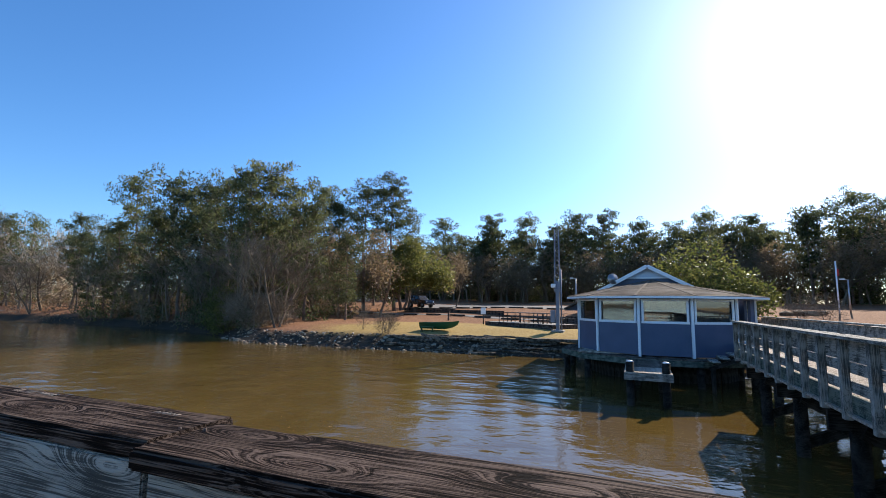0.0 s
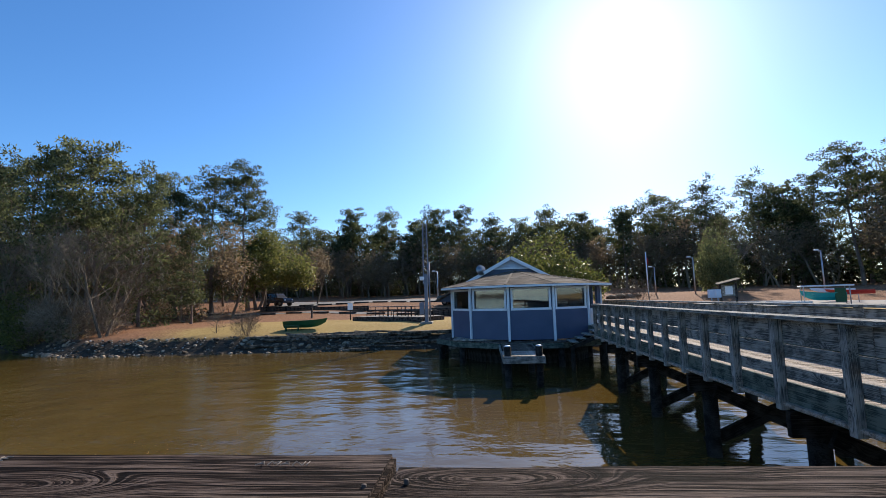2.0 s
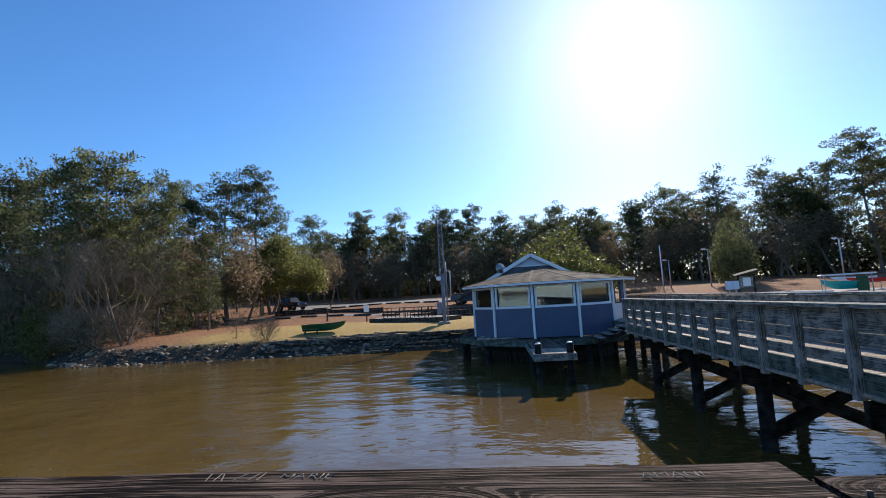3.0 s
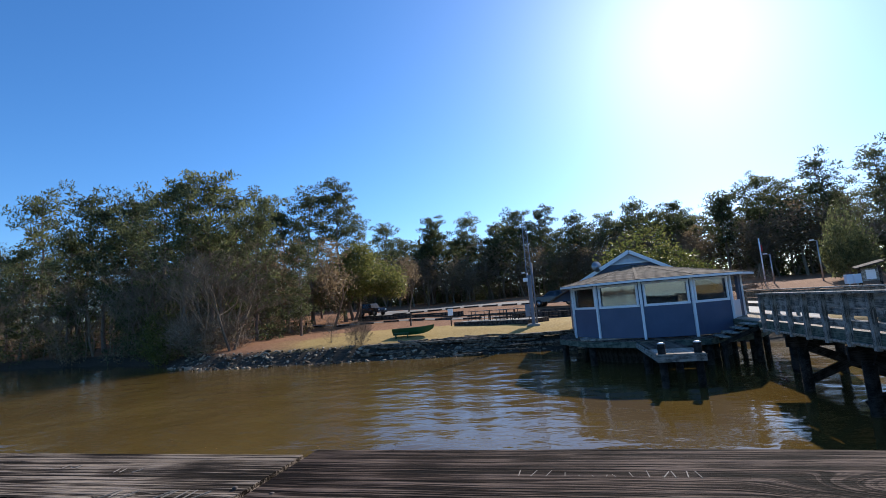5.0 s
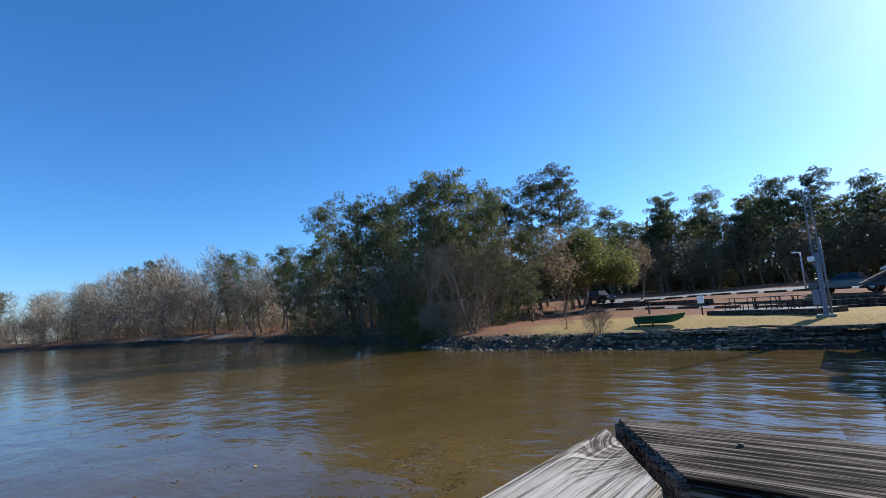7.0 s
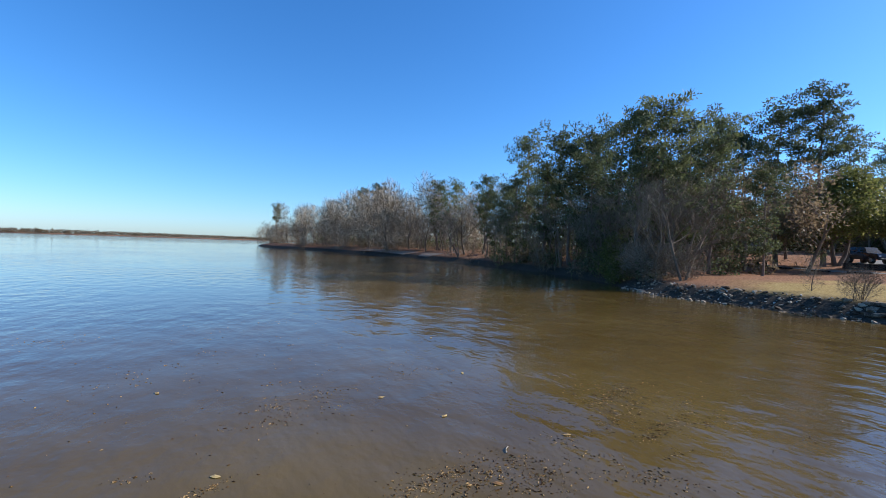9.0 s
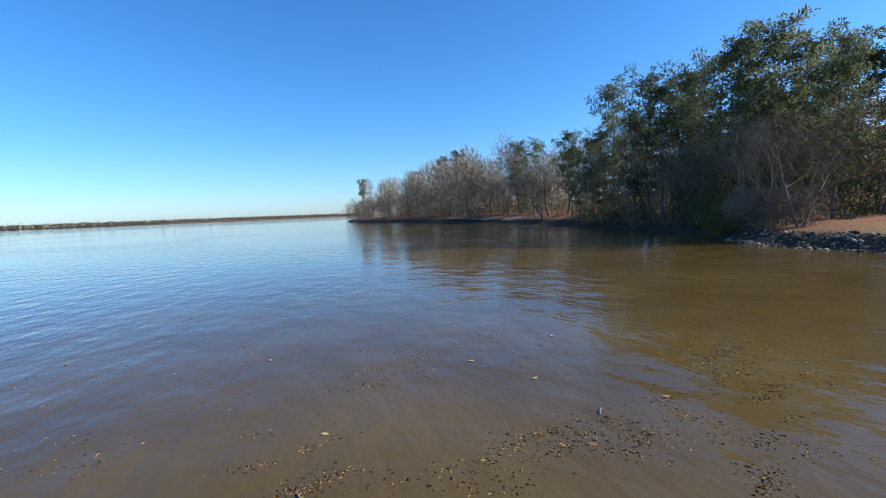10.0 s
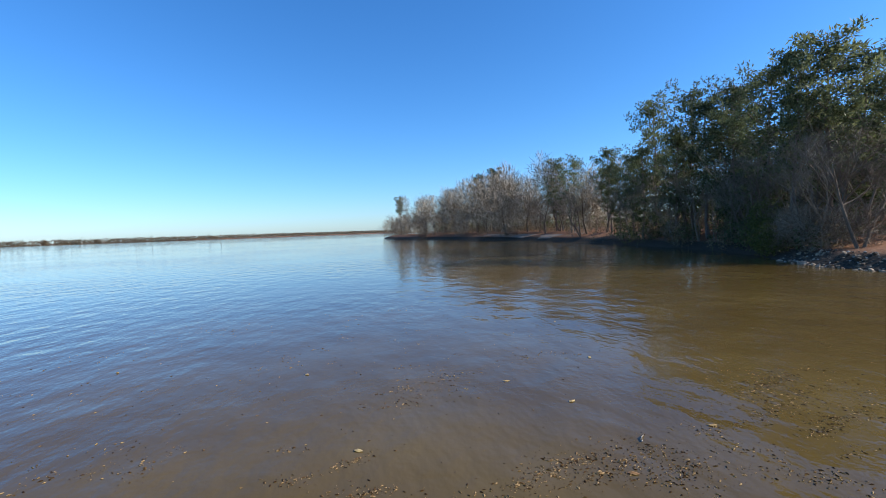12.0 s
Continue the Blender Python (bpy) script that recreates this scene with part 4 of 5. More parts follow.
# pale slender trees along the water's edge
M_PALE = surface("pale_bark", ((0.3, (0.12, 0.09, 0.06)), (0.55, (0.24, 0.19, 0.13)), (0.8, (0.4, 0.33, 0.24))), scale=1.5, fine=14, stretch=(1, 1, 0.3), rough=0.9, bump=0.4, per_object=0.2, dist=0.02)
PALES = []
for s, (h, sp, mu) in enumerate(((9, 0.4, 1), (10, 0.36, 1), (8, 0.46, 1))):
    a, c = bare_meshes(140 + s, h, sp, 4, mu, 0.06)
    PALES.append((build_tree("bare_tree", to_mesh("trunk", a, M_PALE, True), to_mesh("crown", c, M_PALE), "slender pale leafless tree at the water's edge", "tree", "slender bare trees"), h))
for i in range(26):
    x = -62 + 35.5 * (i + rt.random()) / 26
    y = next((yy * 0.25 for yy in range(80, 200) if shore_dist(x, yy * 0.25) > rt.uniform(0.6, 3.5)), 35)
    plant(PALES, i, x, y, rt.uniform(5.5, 10.5), wide=rt.uniform(0.8, 1.1))

# ---- undergrowth, broadleaf evergreens, shrubs ----
def twig_cloud(seed, blobs, count, length, thick):
    """Fine crossing twigs inside several lobes."""
    rg = np.random.RandomState(seed)
    out = []
    for bx, by, bz, br, bh in blobs:
        d = rg.normal(0, 1, (count, 3))
        d /= np.linalg.norm(d, axis=1)[:, None]
        c = np.array([bx, by, bz]) + d * np.array([br, br, bh]) * rg.uniform(0.1, 1.05, (count, 1)) ** 0.5
        e = d * 0.6 + rg.normal(0, 0.6, (count, 3)) + np.array([0, 0, 0.5])
        e /= np.linalg.norm(e, axis=1)[:, None]
        w = np.cross(e, rg.normal(0, 1, (count, 3)))
        w *= thick / np.linalg.norm(w, axis=1)[:, None]
        ln = length * rg.uniform(0.5, 1.3, (count, 1))
        out.append(np.stack([c - w, c + w, c + e * ln], axis=1).reshape(-1, 3))
    v = np.concatenate(out)
    return v.tolist(), np.arange(len(v)).reshape(-1, 3).tolist()


def stuff(name, acc, mat, label, category):
    o = raw(name, acc[0], acc[1], mat)
    return tagged(o, label, category, kind="stuff")


M_HAZE = surface("grey_brown_twigs", ((0.3, (0.12, 0.085, 0.052)), (0.5, (0.23, 0.17, 0.11)), (0.7, (0.37, 0.29, 0.2))), scale=0.3, fine=3, rough=0.95, bump=0, per_island=0.3)
M_FUZZ = surface("pale_bare_twigs", ((0.3, (0.18, 0.135, 0.085)), (0.5, (0.33, 0.26, 0.175)), (0.7, (0.48, 0.4, 0.29))), scale=0.3, fine=3, rough=0.95, bump=0, per_island=0.3)
ru = random.Random(11)
brush, scrub, haze, green, low = [], [], [], [], []
# along the near point, edge and inside
for i in range(110):
    x = ru.uniform(-64, -26.5)
    d = ru.uniform(0.3, 16) ** 1.0
    y = next((yy * 0.5 for yy in range(40, 160) if shore_dist(x, yy * 0.5) > d), None)
    if y is None:
        continue
    z = land(x, y)
    h = ru.uniform(0.7, 1.9)
    (scrub if ru.random() < 0.6 else brush).append((x, y, z + h * 0.7, ru.uniform(0.8, 1.5), h))
for i in range(26):
    x, y = ru.uniform(-60, -31), ru.uniform(36, 56)
    haze.append((x, y, land(x, y) + ru.uniform(3.5, 6), 2.4, ru.uniform(2.5, 4)))
    scrub.append((x + 1.5, y - 1.0, land(x, y) + ru.uniform(2.0, 5.0), 1.3, ru.uniform(1.0, 1.8)))
edge, fuzz = [], []
for i in range(14):    # shrubs leaning over the water by the lawn
    x = -31.5 + i * 0.48
    edge.append((x, 27.6 + 0.2 * abs(i - 9) + ru.uniform(0, 1.5), 1.1 + ru.uniform(0, 1.5), 0.9, 1.2))
# behind the car park
for i in range(100):
    x = -52 + 134 * (i + ru.random()) / 100
    y = row(x, 103) + ru.uniform(-4, 10)
    z = land(x, y)
    haze.append((x, y, z + ru.uniform(3, 8.5), 3.0, ru.uniform(3, 5)))
    if ru.random() < 0.5:
        scrub.append((x, y - 1.5, z + 1.2, 1.6, 1.7))
    else:
        brush.append((x, y - 1.5, z + 1.2, 1.6, 1.7))
    if ru.random() < 0.45:
        green.append((x + ru.uniform(-2, 2), y + 2, z + ru.uniform(4, 8), 2.2, 2.8))
for i in range(60):   # dark backing deep in the woods
    x = -100 + 195 * (i + ru.random()) / 60
    y = row(x, 122) + ru.uniform(0, 6)
    green.append((x, y, land(x, y) + ru.uniform(2.5, 7), 3.2, 4))
# far point
for i in range(85):
    x = ru.uniform(-236, -60)
    d = ru.uniform(0.5, 22)
    y = next((yy for yy in range(5, 200) if shore_dist(x, yy) > d), None)
    if y is None:
        continue
    z = land(x, y)
    brush.append((x, y, z + 0.6, 2.2, 1.3))
    far_h = 4.5 if x < -212 else (13.5 if x < -85 else 9)
    for k in range(3 if x < -72 else 0):
        fuzz.append((x + ru.uniform(-2, 2), y + ru.uniform(-2, 2), z + ru.uniform(2.5, far_h), 2.8, ru.uniform(2.8, 4.5)))
for i in range(150):   # low backing that closes the woods at eye level
    x = -100 + 195 * (i + ru.random()) / 150
    y = row(x, 112) + ru.uniform(0, 9)
    low.append((x, y, land(x, y) + ru.uniform(0.3, 3.0), 2.4, 2.4))
for i in range(40):
    x, y = ru.uniform(-82, -40), ru.uniform(62, 76)
    green.append((x, y, land(x, y) + ru.uniform(0.8, 6), 2.6, 2.6))
for i in range(70):
    x = -232 + 170 * (i + ru.random()) / 70
    y = next((yy for yy in range(5, 200) if shore_dist(x, yy) > 26), 60)
    green.append((x, y, land(x, y) + ru.uniform(0.8, 2.5), 3.0, 2.0))
stuff("undergrowth", leaf_cloud(61, brush, 70, 0.13), M_DRYLEAF, "dry brown undergrowth on the wooded bank", "undergrowth")
stuff("evergreen_scrub", leaf_cloud(62, scrub, 75, 0.13), M_NEEDLE, "dark green evergreen scrub among the trunks", "scrub")
stuff("twig_thicket", twig_cloud(63, haze, 620, 0.8, 0.027), M_HAZE, "grey-brown leafless thicket under the pines", "thicket")
stuff("bank_thicket", twig_cloud(66, edge, 420, 0.7, 0.014), M_HAZE, "wispy leafless shrubs leaning over the water", "thicket")
stuff("low_woods", leaf_cloud(68, low, 130, 0.55, 2), M_NEEDLE, "dark low growth closing the woods", "woods")
stuff("far_thicket", twig_cloud(67, fuzz, 260, 1.6, 0.055), M_FUZZ, "pale grey leafless woods on the far point", "woods")
stuff("backing_woods", leaf_cloud(64, green, 55, 0.36), M_NEEDLE, "dark green woods behind the first trees", "woods")
# far shore across the lake
far = []
for i in range(420):
    u = i / 420
    x, y = -1150 - 750 * u ** 0.8, -900 + 1100 * u
    far.append((x + ru.uniform(0, 40), y, 4.5 + 2.0 * ru.random(), 7, 5.5 + 3 * ru.random()))
stuff("far_woods", leaf_cloud(65, far, 26, 1.6), M_DRYLEAF, "hazy grey-brown woods along the far shore", "woods")

# brown oaks in front of the pines, still holding dry leaves
OAKS = []
for k, (h, w) in enumerate(((12, 3.0), (13, 2.6), (11, 3.4))):
    wood, tw = bare_meshes(171 + k, h, 0.45, 3, 1, 0.16)
    rk = random.Random(60 + k)
    blobs = [(rk.uniform(-0.6, 0.6) * w, rk.uniform(-0.6, 0.6) * w, h * rk.uniform(0.3, 0.88), w * rk.uniform(0.35, 0.6), h * 0.1) for j in range(14)]
    OAKS.append((build_tree("oak_tree", to_mesh("trunk", wood, M_TWIG, True), to_mesh("crown", leaf_cloud(175 + k, blobs, 36, 0.17, 4), M_DRYLEAF), "brown oak holding its dry winter leaves by the pines", "tree", "brown oaks"), h))
for i in range(40):
    x = -62 + 128 * (i + ru.random()) / 40
    plant(OAKS, i, x, row(x, 97) + ru.uniform(-5, 5), ru.uniform(11.5, 17), wide=ru.uniform(1.1, 1.4))
for i, (x, y, z) in enumerate(((-30.5, 44, 12.5), (-34, 41, 11), (-27, 47, 11.5), (-38, 39.5, 10.5), (-24, 64, 12))):
    plant(OAKS, i, x, y, z)
# big evergreen oak by the car park
wood, tw = bare_meshes(71, 8.0, 0.55, 3, 2, 0.22)
blobs = [(0, 0, 6.6, 3.2, 2.6), (-3.2, 0.5, 5.4, 2.6, 2.0), (3.4, -0.6, 5.6, 2.8, 2.3), (1.2, -2.2, 5.0, 2.6, 2.2), (-1.2, 2, 5.4, 2.6, 2.0), (4.6, 0.6, 4.4, 1.8, 1.6), (-4.4, -0.5, 4.2, 1.7, 1.4), (0.8, 0, 8.2, 2.0, 1.5)]
oak = build_tree("oak_tree", to_mesh("trunk", wood, M_BARK, True), to_mesh("crown", leaf_cloud(72, blobs, 480, 0.17), M_LEAF), "broad evergreen oak with yellow-green crown beside the car park", "tree")
oak.matrix_basis = pose(-29.2, 57, land(-29.2, 57) - 0.1, 0, 0, 0)
oak.scale = (1.08, 1.08, 1.0)
# glossy magnolias behind the cabin and by the kiosk
for i, (x, y, s, sz) in enumerate(((6.0, 50, 1.12, 1.07), (26.8, 57.2, 0.66, 1.12))):
    wood, tw = bare_meshes(81 + i, 6.0, 0.5, 2, 1, 0.16)
    blobs = [(0, 0, 4.6, 2.4, 2.6), (-2.0, 0, 3.0, 2.2, 2.1), (2.2, 0.3, 2.9, 2.3, 2.0), (0.3, -1.6, 2.2, 2.2, 1.8), (-3.4, 0.4, 2.0, 1.6, 1.5), (3.6, 0, 1.8, 1.6, 1.4)]
    t = build_tree("magnolia_tree", to_mesh("trunk", wood, M_BARK, True), to_mesh("crown", leaf_cloud(83 + i, blobs, 330, 0.17), M_LEAF if i == 0 else M_NEEDLE), ("dense glossy-leaved magnolia with pale olive crown", "dark glossy-leaved magnolia at the wood's edge")[i], "tree")
    t.matrix_basis = pose(x, y, land(x, y) - 0.1, 0, 0, 40 * i)
    t.scale = (s, s, sz)
# shrubs on the bank
wood, tw = bare_meshes(91, 2.1, 0.55, 3, 7, 0.018)
b1 = build_tree("round_shrub", to_mesh("trunk", wood, M_TWIG), to_mesh("crown", twig_cloud(92, [(0, 0, 0.75, 0.85, 0.75)], 1500, 0.3, 0.006), M_HAZE), "rounded leafless reddish-brown shrub on the bank", "shrub")
b1.matrix_basis = pose(-15.0, 27.2, land(-15, 27.2) - 0.08)
b1.scale = (1, 1, 1.02)
wood, tw = bare_meshes(93, 2.6, 0.5, 3, 1, 0.03)
b2 = build_tree("bare_sapling", to_mesh("trunk", wood, M_TWIG), to_mesh("crown", twig_cloud(94, [(0, 0, 0.7, 0.55, 0.6), (0, 0, 1.4, 0.35, 0.6)], 350, 0.3, 0.005), M_HAZE), "small leafless conical sapling on the bank", "sapling")
b2.matrix_basis = pose(-17.7, 28.8, land(-17.7, 28.8) - 0.08)
wood, tw = bare_meshes(95, 9.0, 0.45, 4, 2, 0.1)
b3 = build_tree("leaning_tree", to_mesh("trunk", wood, M_TWIG), to_mesh("crown", tw, M_TWIG), "pale leafless tree leaning over the bank", "tree")
b3.matrix_basis = pose(-25.2, 28.6, land(-25.2, 28.6) - 0.1, -6, 8, 30)
wood, tw = bare_meshes(96, 3.4, 0.5, 2, 3, 0.04)
b4 = build_tree("evergreen_shrub", to_mesh("trunk", wood, M_BARK), to_mesh("crown", leaf_cloud(97, [(0, 0, 1.5, 1.5, 1.4), (0.9, -0.6, 1.0, 1.2, 1.0), (-0.4, 0, 2.8, 1.0, 1.2)], 260, 0.1), M_LEAF), "leafy green shrub at the water's edge", "shrub")
b4.matrix_basis = pose(-32.4, 29.8, land(-32.4, 29.8) - 0.1)
for i, (x, y, top) in enumerate(((-27.5, 29.6, 10.0), (-29.5, 30.2, 8.5), (-26.4, 30.6, 7.5), (-34, 31.6, 9.0), (-38, 33.6, 8.5), (-45, 34.6, 9.0), (-28.6, 32.5, 11))):
    plant(BARES, i, x, y, top, wide=1.1)
# pale shrubs and a low dark mound past the cabin
for i, (x, y, r, h, mt, lb) in enumerate(((13.4, 49, 1.5, 1.5, M_HAZE, "pale leafless shrub by the ramp"), (15.6, 50.5, 1.6, 1.3, M_HAZE, "pale leafless shrub by the ramp"), (30.5, 36.5, 2.0, 1.7, M_HAZE, "reddish-brown leafless shrub beside the boats"))):
    wood, tw = bare_meshes(101 + i, h * 1.6, 0.55, 2, 6, 0.02)
    t = build_tree("bare_shrub", to_mesh("trunk", wood, M_TWIG), to_mesh("crown", twig_cloud(111 + i, [(0, 0, h * 0.8, r, h)], 1400, 0.4, 0.009), mt), lb, "shrub", "bare shrubs")
    t.matrix_basis = pose(x, y, land(x, y) - 0.08)

# ---- shore: riprap, lawn edge, paths ----
def rock_mesh(seed):
    rg = random.Random(seed)
    bm = bmesh.new()
    bmesh.ops.create_icosphere(bm, subdivisions=1, radius=0.5)
    for v in bm.verts:
        v.co *= rg.uniform(0.72, 1.15)
        v.co.z *= 0.62
        v.co.x *= 1.25
    me = bpy.data.meshes.new("rock")
    bm.to_mesh(me)
    bm.free()
    me.materials.append(M_ROCK)
    return me


ROCKS = [rock_mesh(s) for s in range(8)]
bank = thing("rock_bank", "riprap bank of loose pale and grey stones at the waterline", "riprap", kind="structure")
rr = random.Random(3)
M_LOG = weathered("driftwood", (0.03, 0.022, 0.015), (0.1, 0.076, 0.054), (0.26, 0.21, 0.155))
for i in range(300):
    u = rr.random() ** 1.25
    x = -29.0 + 21 * u
    d = rr.uniform(-0.35, 1.7)
    y = 24.0
    while shore_dist(x, y) < d:
        y += 0.1
    s = rr.uniform(0.14, 0.32) * (1 if rr.random() < 0.9 else 1.5)
    o = new("rock", ROCKS[i % 8])
    o.parent = bank
    o.matrix_basis = pose(x, y, land(x, y) + 0.06 * s, rr.uniform(-30, 30), rr.uniform(-30, 30), rr.uniform(0, 360)) @ Matrix.Diagonal((s, s, s, 1))
sv, sf = [], []
for i in range(900):
    x = -30.0 + 29 * rr.random()
    d = rr.uniform(-0.3, 1.9)
    y = 23.6
    while shore_dist(x, y) < d:
        y += 0.1
    s = rr.uniform(0.05, 0.15)
    src = ROCKS[i % 8]
    m = pose(x, y, land(x, y) + 0.1 * s, rr.uniform(-40, 40), rr.uniform(-40, 40), rr.uniform(0, 360)) @ Matrix.Diagonal((s, s, s, 1))
    o = len(sv)
    sv.extend(m @ v.co for v in src.vertices)
    sf.extend(tuple(o + k for k in f.vertices) for f in src.polygons)
M_PEBBLE = surface("small_bank_stone", ((0.25, (0.06, 0.045, 0.032)), (0.5, (0.17, 0.14, 0.1)), (0.75, (0.45, 0.4, 0.33))), scale=2, fine=16, rough=0.85, bump=0.4, per_island=0.5)
tagged(raw("small_stones", sv, sf, M_PEBBLE), "small brown and pale stones between the riprap", "stones", kind="stuff")
logs = thing("driftwood_edge", "dark weathered logs and slabs along the eroded bank", "driftwood", kind="structure")
for i in range(46):
    x = rr.uniform(-15, 0.5)
    d = rr.uniform(-0.05, 1.9)
    y = 23.5
    while shore_dist(x, y) < d:
        y += 0.1
    ln = rr.uniform(0.8, 3.6)
    a = radians(rr.uniform(-7, 7))
    z = land(x, y) + rr.uniform(0.02, 0.14)
    pts = [(x + ln * k / 4 * math.cos(a), y + ln * k / 4 * math.sin(a) + rr.uniform(-0.06, 0.06), z + rr.uniform(-0.05, 0.05)) for k in range(5)]
    r = rr.uniform(0.035, 0.1)
    rod("log", pts, r, M_LOG, logs, 7, r2=r * 0.7)
board("slab", (-14.5, 26.6, 0.72), (-6.0, 26.6, 0.74), 0.5, 0.14, M_LOG, logs, wear=0.03, cuts=10)
board("slab", (-6.2, 27.0, 0.8), (2.0, 27.2, 0.82), 0.5, 0.16, M_LOG, logs, wear=0.03, cuts=10)
for i in range(60):
    x = rr.uniform(-14, 0)
    y = 24
    d = rr.uniform(-0.2, 1.2)
    while shore_dist(x, y) < d:
        y += 0.1
    s = rr.uniform(0.15, 0.38)
    o = new("rock", ROCKS[i % 8])
    o.parent = logs
    o.matrix_basis = pose(x, y, land(x, y) + 0.05 * s, rr.uniform(-30, 30), rr.uniform(-30, 30), rr.uniform(0, 360)) @ Matrix.Diagonal((s * 1.2, s, s, 1))


def drape(name, line, width, mat, label, category, lift=0.035, steps=14):
    """A paved strip laid over the land along a line."""
    pts = []
    for (ax, ay), (bx, by) in zip(line, line[1:]):
        for k in range(steps):
            pts.append((ax + (bx - ax) * k / steps, ay + (by - ay) * k / steps))
    pts.append(line[-1])
    verts, faces, n = [], [], 9
    for i, (x, y) in enumerate(pts):
        x0, y0 = pts[max(i - 1, 0)]
        x1, y1 = pts[min(i + 1, len(pts) - 1)]
        dx, dy = x1 - x0, y1 - y0
        q = math.hypot(dx, dy)
        for k in range(n):
            o = (k / (n - 1) - 0.5) * width
            px, py = x - dy / q * o, y + dx / q * o
            verts.append((px, py, land(px, py) + lift))
    for i in range(len(pts) - 1):
        for k in range(n - 1):
            faces.append((i * n + k, i * n + k + 1, (i + 1) * n + k + 1, (i + 1) * n + k))
    o = raw(name, verts, faces, mat, smooth=True)
    return tagged(o, label, category, kind="structure")


drape("path", [(-36, 52.5), (-28, 52), (-20, 50), (-13, 46.8), (-4, 44.2), (9, 43)], 1.5, M_ASPHALT, "grey asphalt path behind the lawn", "path")
drape("road", [(-30, 66), (-15, 66.5), (0, 64), (12, 61)], 13, M_ASPHALT, "sunlit grey asphalt car park", "car park")
drape("pavement", [(6.5, 25.5), (9.5, 34), (14, 42), (24, 43.5), (40, 36)], 5.5, M_CONC, "pale sandy pavement by the ramp", "pavement", 0.06)
# timber retaining walls: stacked beams
M_SLEEPER = weathered("dark_sleeper", (0.012, 0.01, 0.008), (0.045, 0.036, 0.03), (0.12, 0.1, 0.085))
for line, n in ((((-28, 55.6), (-20, 53.2), (-13, 49.6)), 3), (((-13, 49.6), (-4, 46.6), (9, 45.2)), 2), (((-7.0, 43.0), (-3, 40.6), (9, 38.6)), 3), (((-6, 46.8), (-2, 44.4), (9, 42)), 3)):
    w = thing("retaining_wall", "low dark stacked-timber retaining wall", "retaining wall", "timber walls")
    for (ax, ay), (bx, by) in zip(line, line[1:]):
        z = min(land(ax, ay), land(bx, by), land((ax + bx) / 2, (ay + by) / 2))
        for k in range(n):
            board("timber", (ax, ay, z + 0.06 + 0.19 * k), (bx, by, z + 0.06 + 0.19 * k), 0.2, 0.18, M_SLEEPER, w, wear=0.01, cuts=6)
# wheel stops
stop_me = plank_mesh("wheel_stop", 2.0, 0.2, 0.16, M_SLEEPER, 0.02)
for i in range(22):
    if i < 9:
        u = i / 8
        x, y = -34 + 26 * u, 50.9 - 6.6 * u * u - 0.3
        turn = -12 - 6 * u
    else:
        u = (i - 9) / 12
        x, y = -24 + 30 * u, 60.2 - 4.5 * u * u
        turn = -2 - 14 * u
    o = tagged(new("wheel_stop", stop_me), "dark timber wheel stop on the car park edge", "wheel stop", "wheel stops")
    o.matrix_basis = pose(x, y, land(x, y) + 0.1, 0, 0, turn)
# bollards
bol = plank_mesh("bollard", 0.95, 0.2, 0.2, M_SLEEPER, 0.02)
for i in range(8):
    x, y = -36.9 + i * 0.9, 50.4 - i * 0.24
    o = tagged(new("bollard", bol), "short square dark timber bollard", "bollard", "bollards by the path")
    o.matrix_basis = pose(x, y, land(x, y) + 0.4 - (0.08 if i % 3 else 0), 0, 90, 0)

# ---- lattice mast ----
TX, TY = -4.45, 31.2
TZ = land(TX, TY)
mast = thing("lattice_mast", "grey steel lattice mast on a square pole by the lawn", "mast", at=(TX, TY, TZ - 0.02))
part("footing", box(0.8, 0.8, 0.14, (0, 0, 0.05), bevel=0.02), M_CONC, mast)
part("pole", box(0.22, 0.22, 3.2, (0, 0, 1.7), bevel=0.02), M_POLE, mast)
part("panel_box", box(0.32, 0.18, 0.8, (-0.3, -0.05, 1.0), bevel=0.02), M_POLE, mast, "pale grey control box")
rod("side_pole", [(0.22, 0.1, 0.1), (0.22, 0.1, 4.1)], 0.045, M_POLE, mast)
W = 0.17
H0, H1 = 2.6, 6.75
for sx, sy in ((-1, -1), (1, -1), (1, 1), (-1, 1)):
    rod("leg", [(sx * W, sy * W, H0), (sx * W * 0.75, sy * W * 0.75, H1)], 0.02, M_POLE, mast, 6)
n = 15
for k in range(n):
    z0, z1 = H0 + (H1 - H0) * k / n, H0 + (H1 - H0) * (k + 1) / n
    w0, w1 = W * (1 - 0.25 * k / n), W * (1 - 0.25 * (k + 1) / n)
    s = 1 if k % 2 else -1
    for fx, fy, gx2, gy2 in ((-s, -1, s, -1), (s, 1, -s, 1), (-1, s, -1, -s), (1, -s, 1, s)):
        rod("brace", [(fx * w0, fy * w0, z0), (gx2 * w1, gy2 * w1, z1)], 0.012, M_POLE, mast, 4)
rod("aerial", [(0, 0, H1), (0, 0, H1 + 0.7)], 0.012, M_POLE, mast, 6)
part("horn", box(0.3, 0.2, 0.25, (-0.25, -0.1, 3.0), bevel=0.03), M_WHITE, mast, "white weatherproof horn speaker")

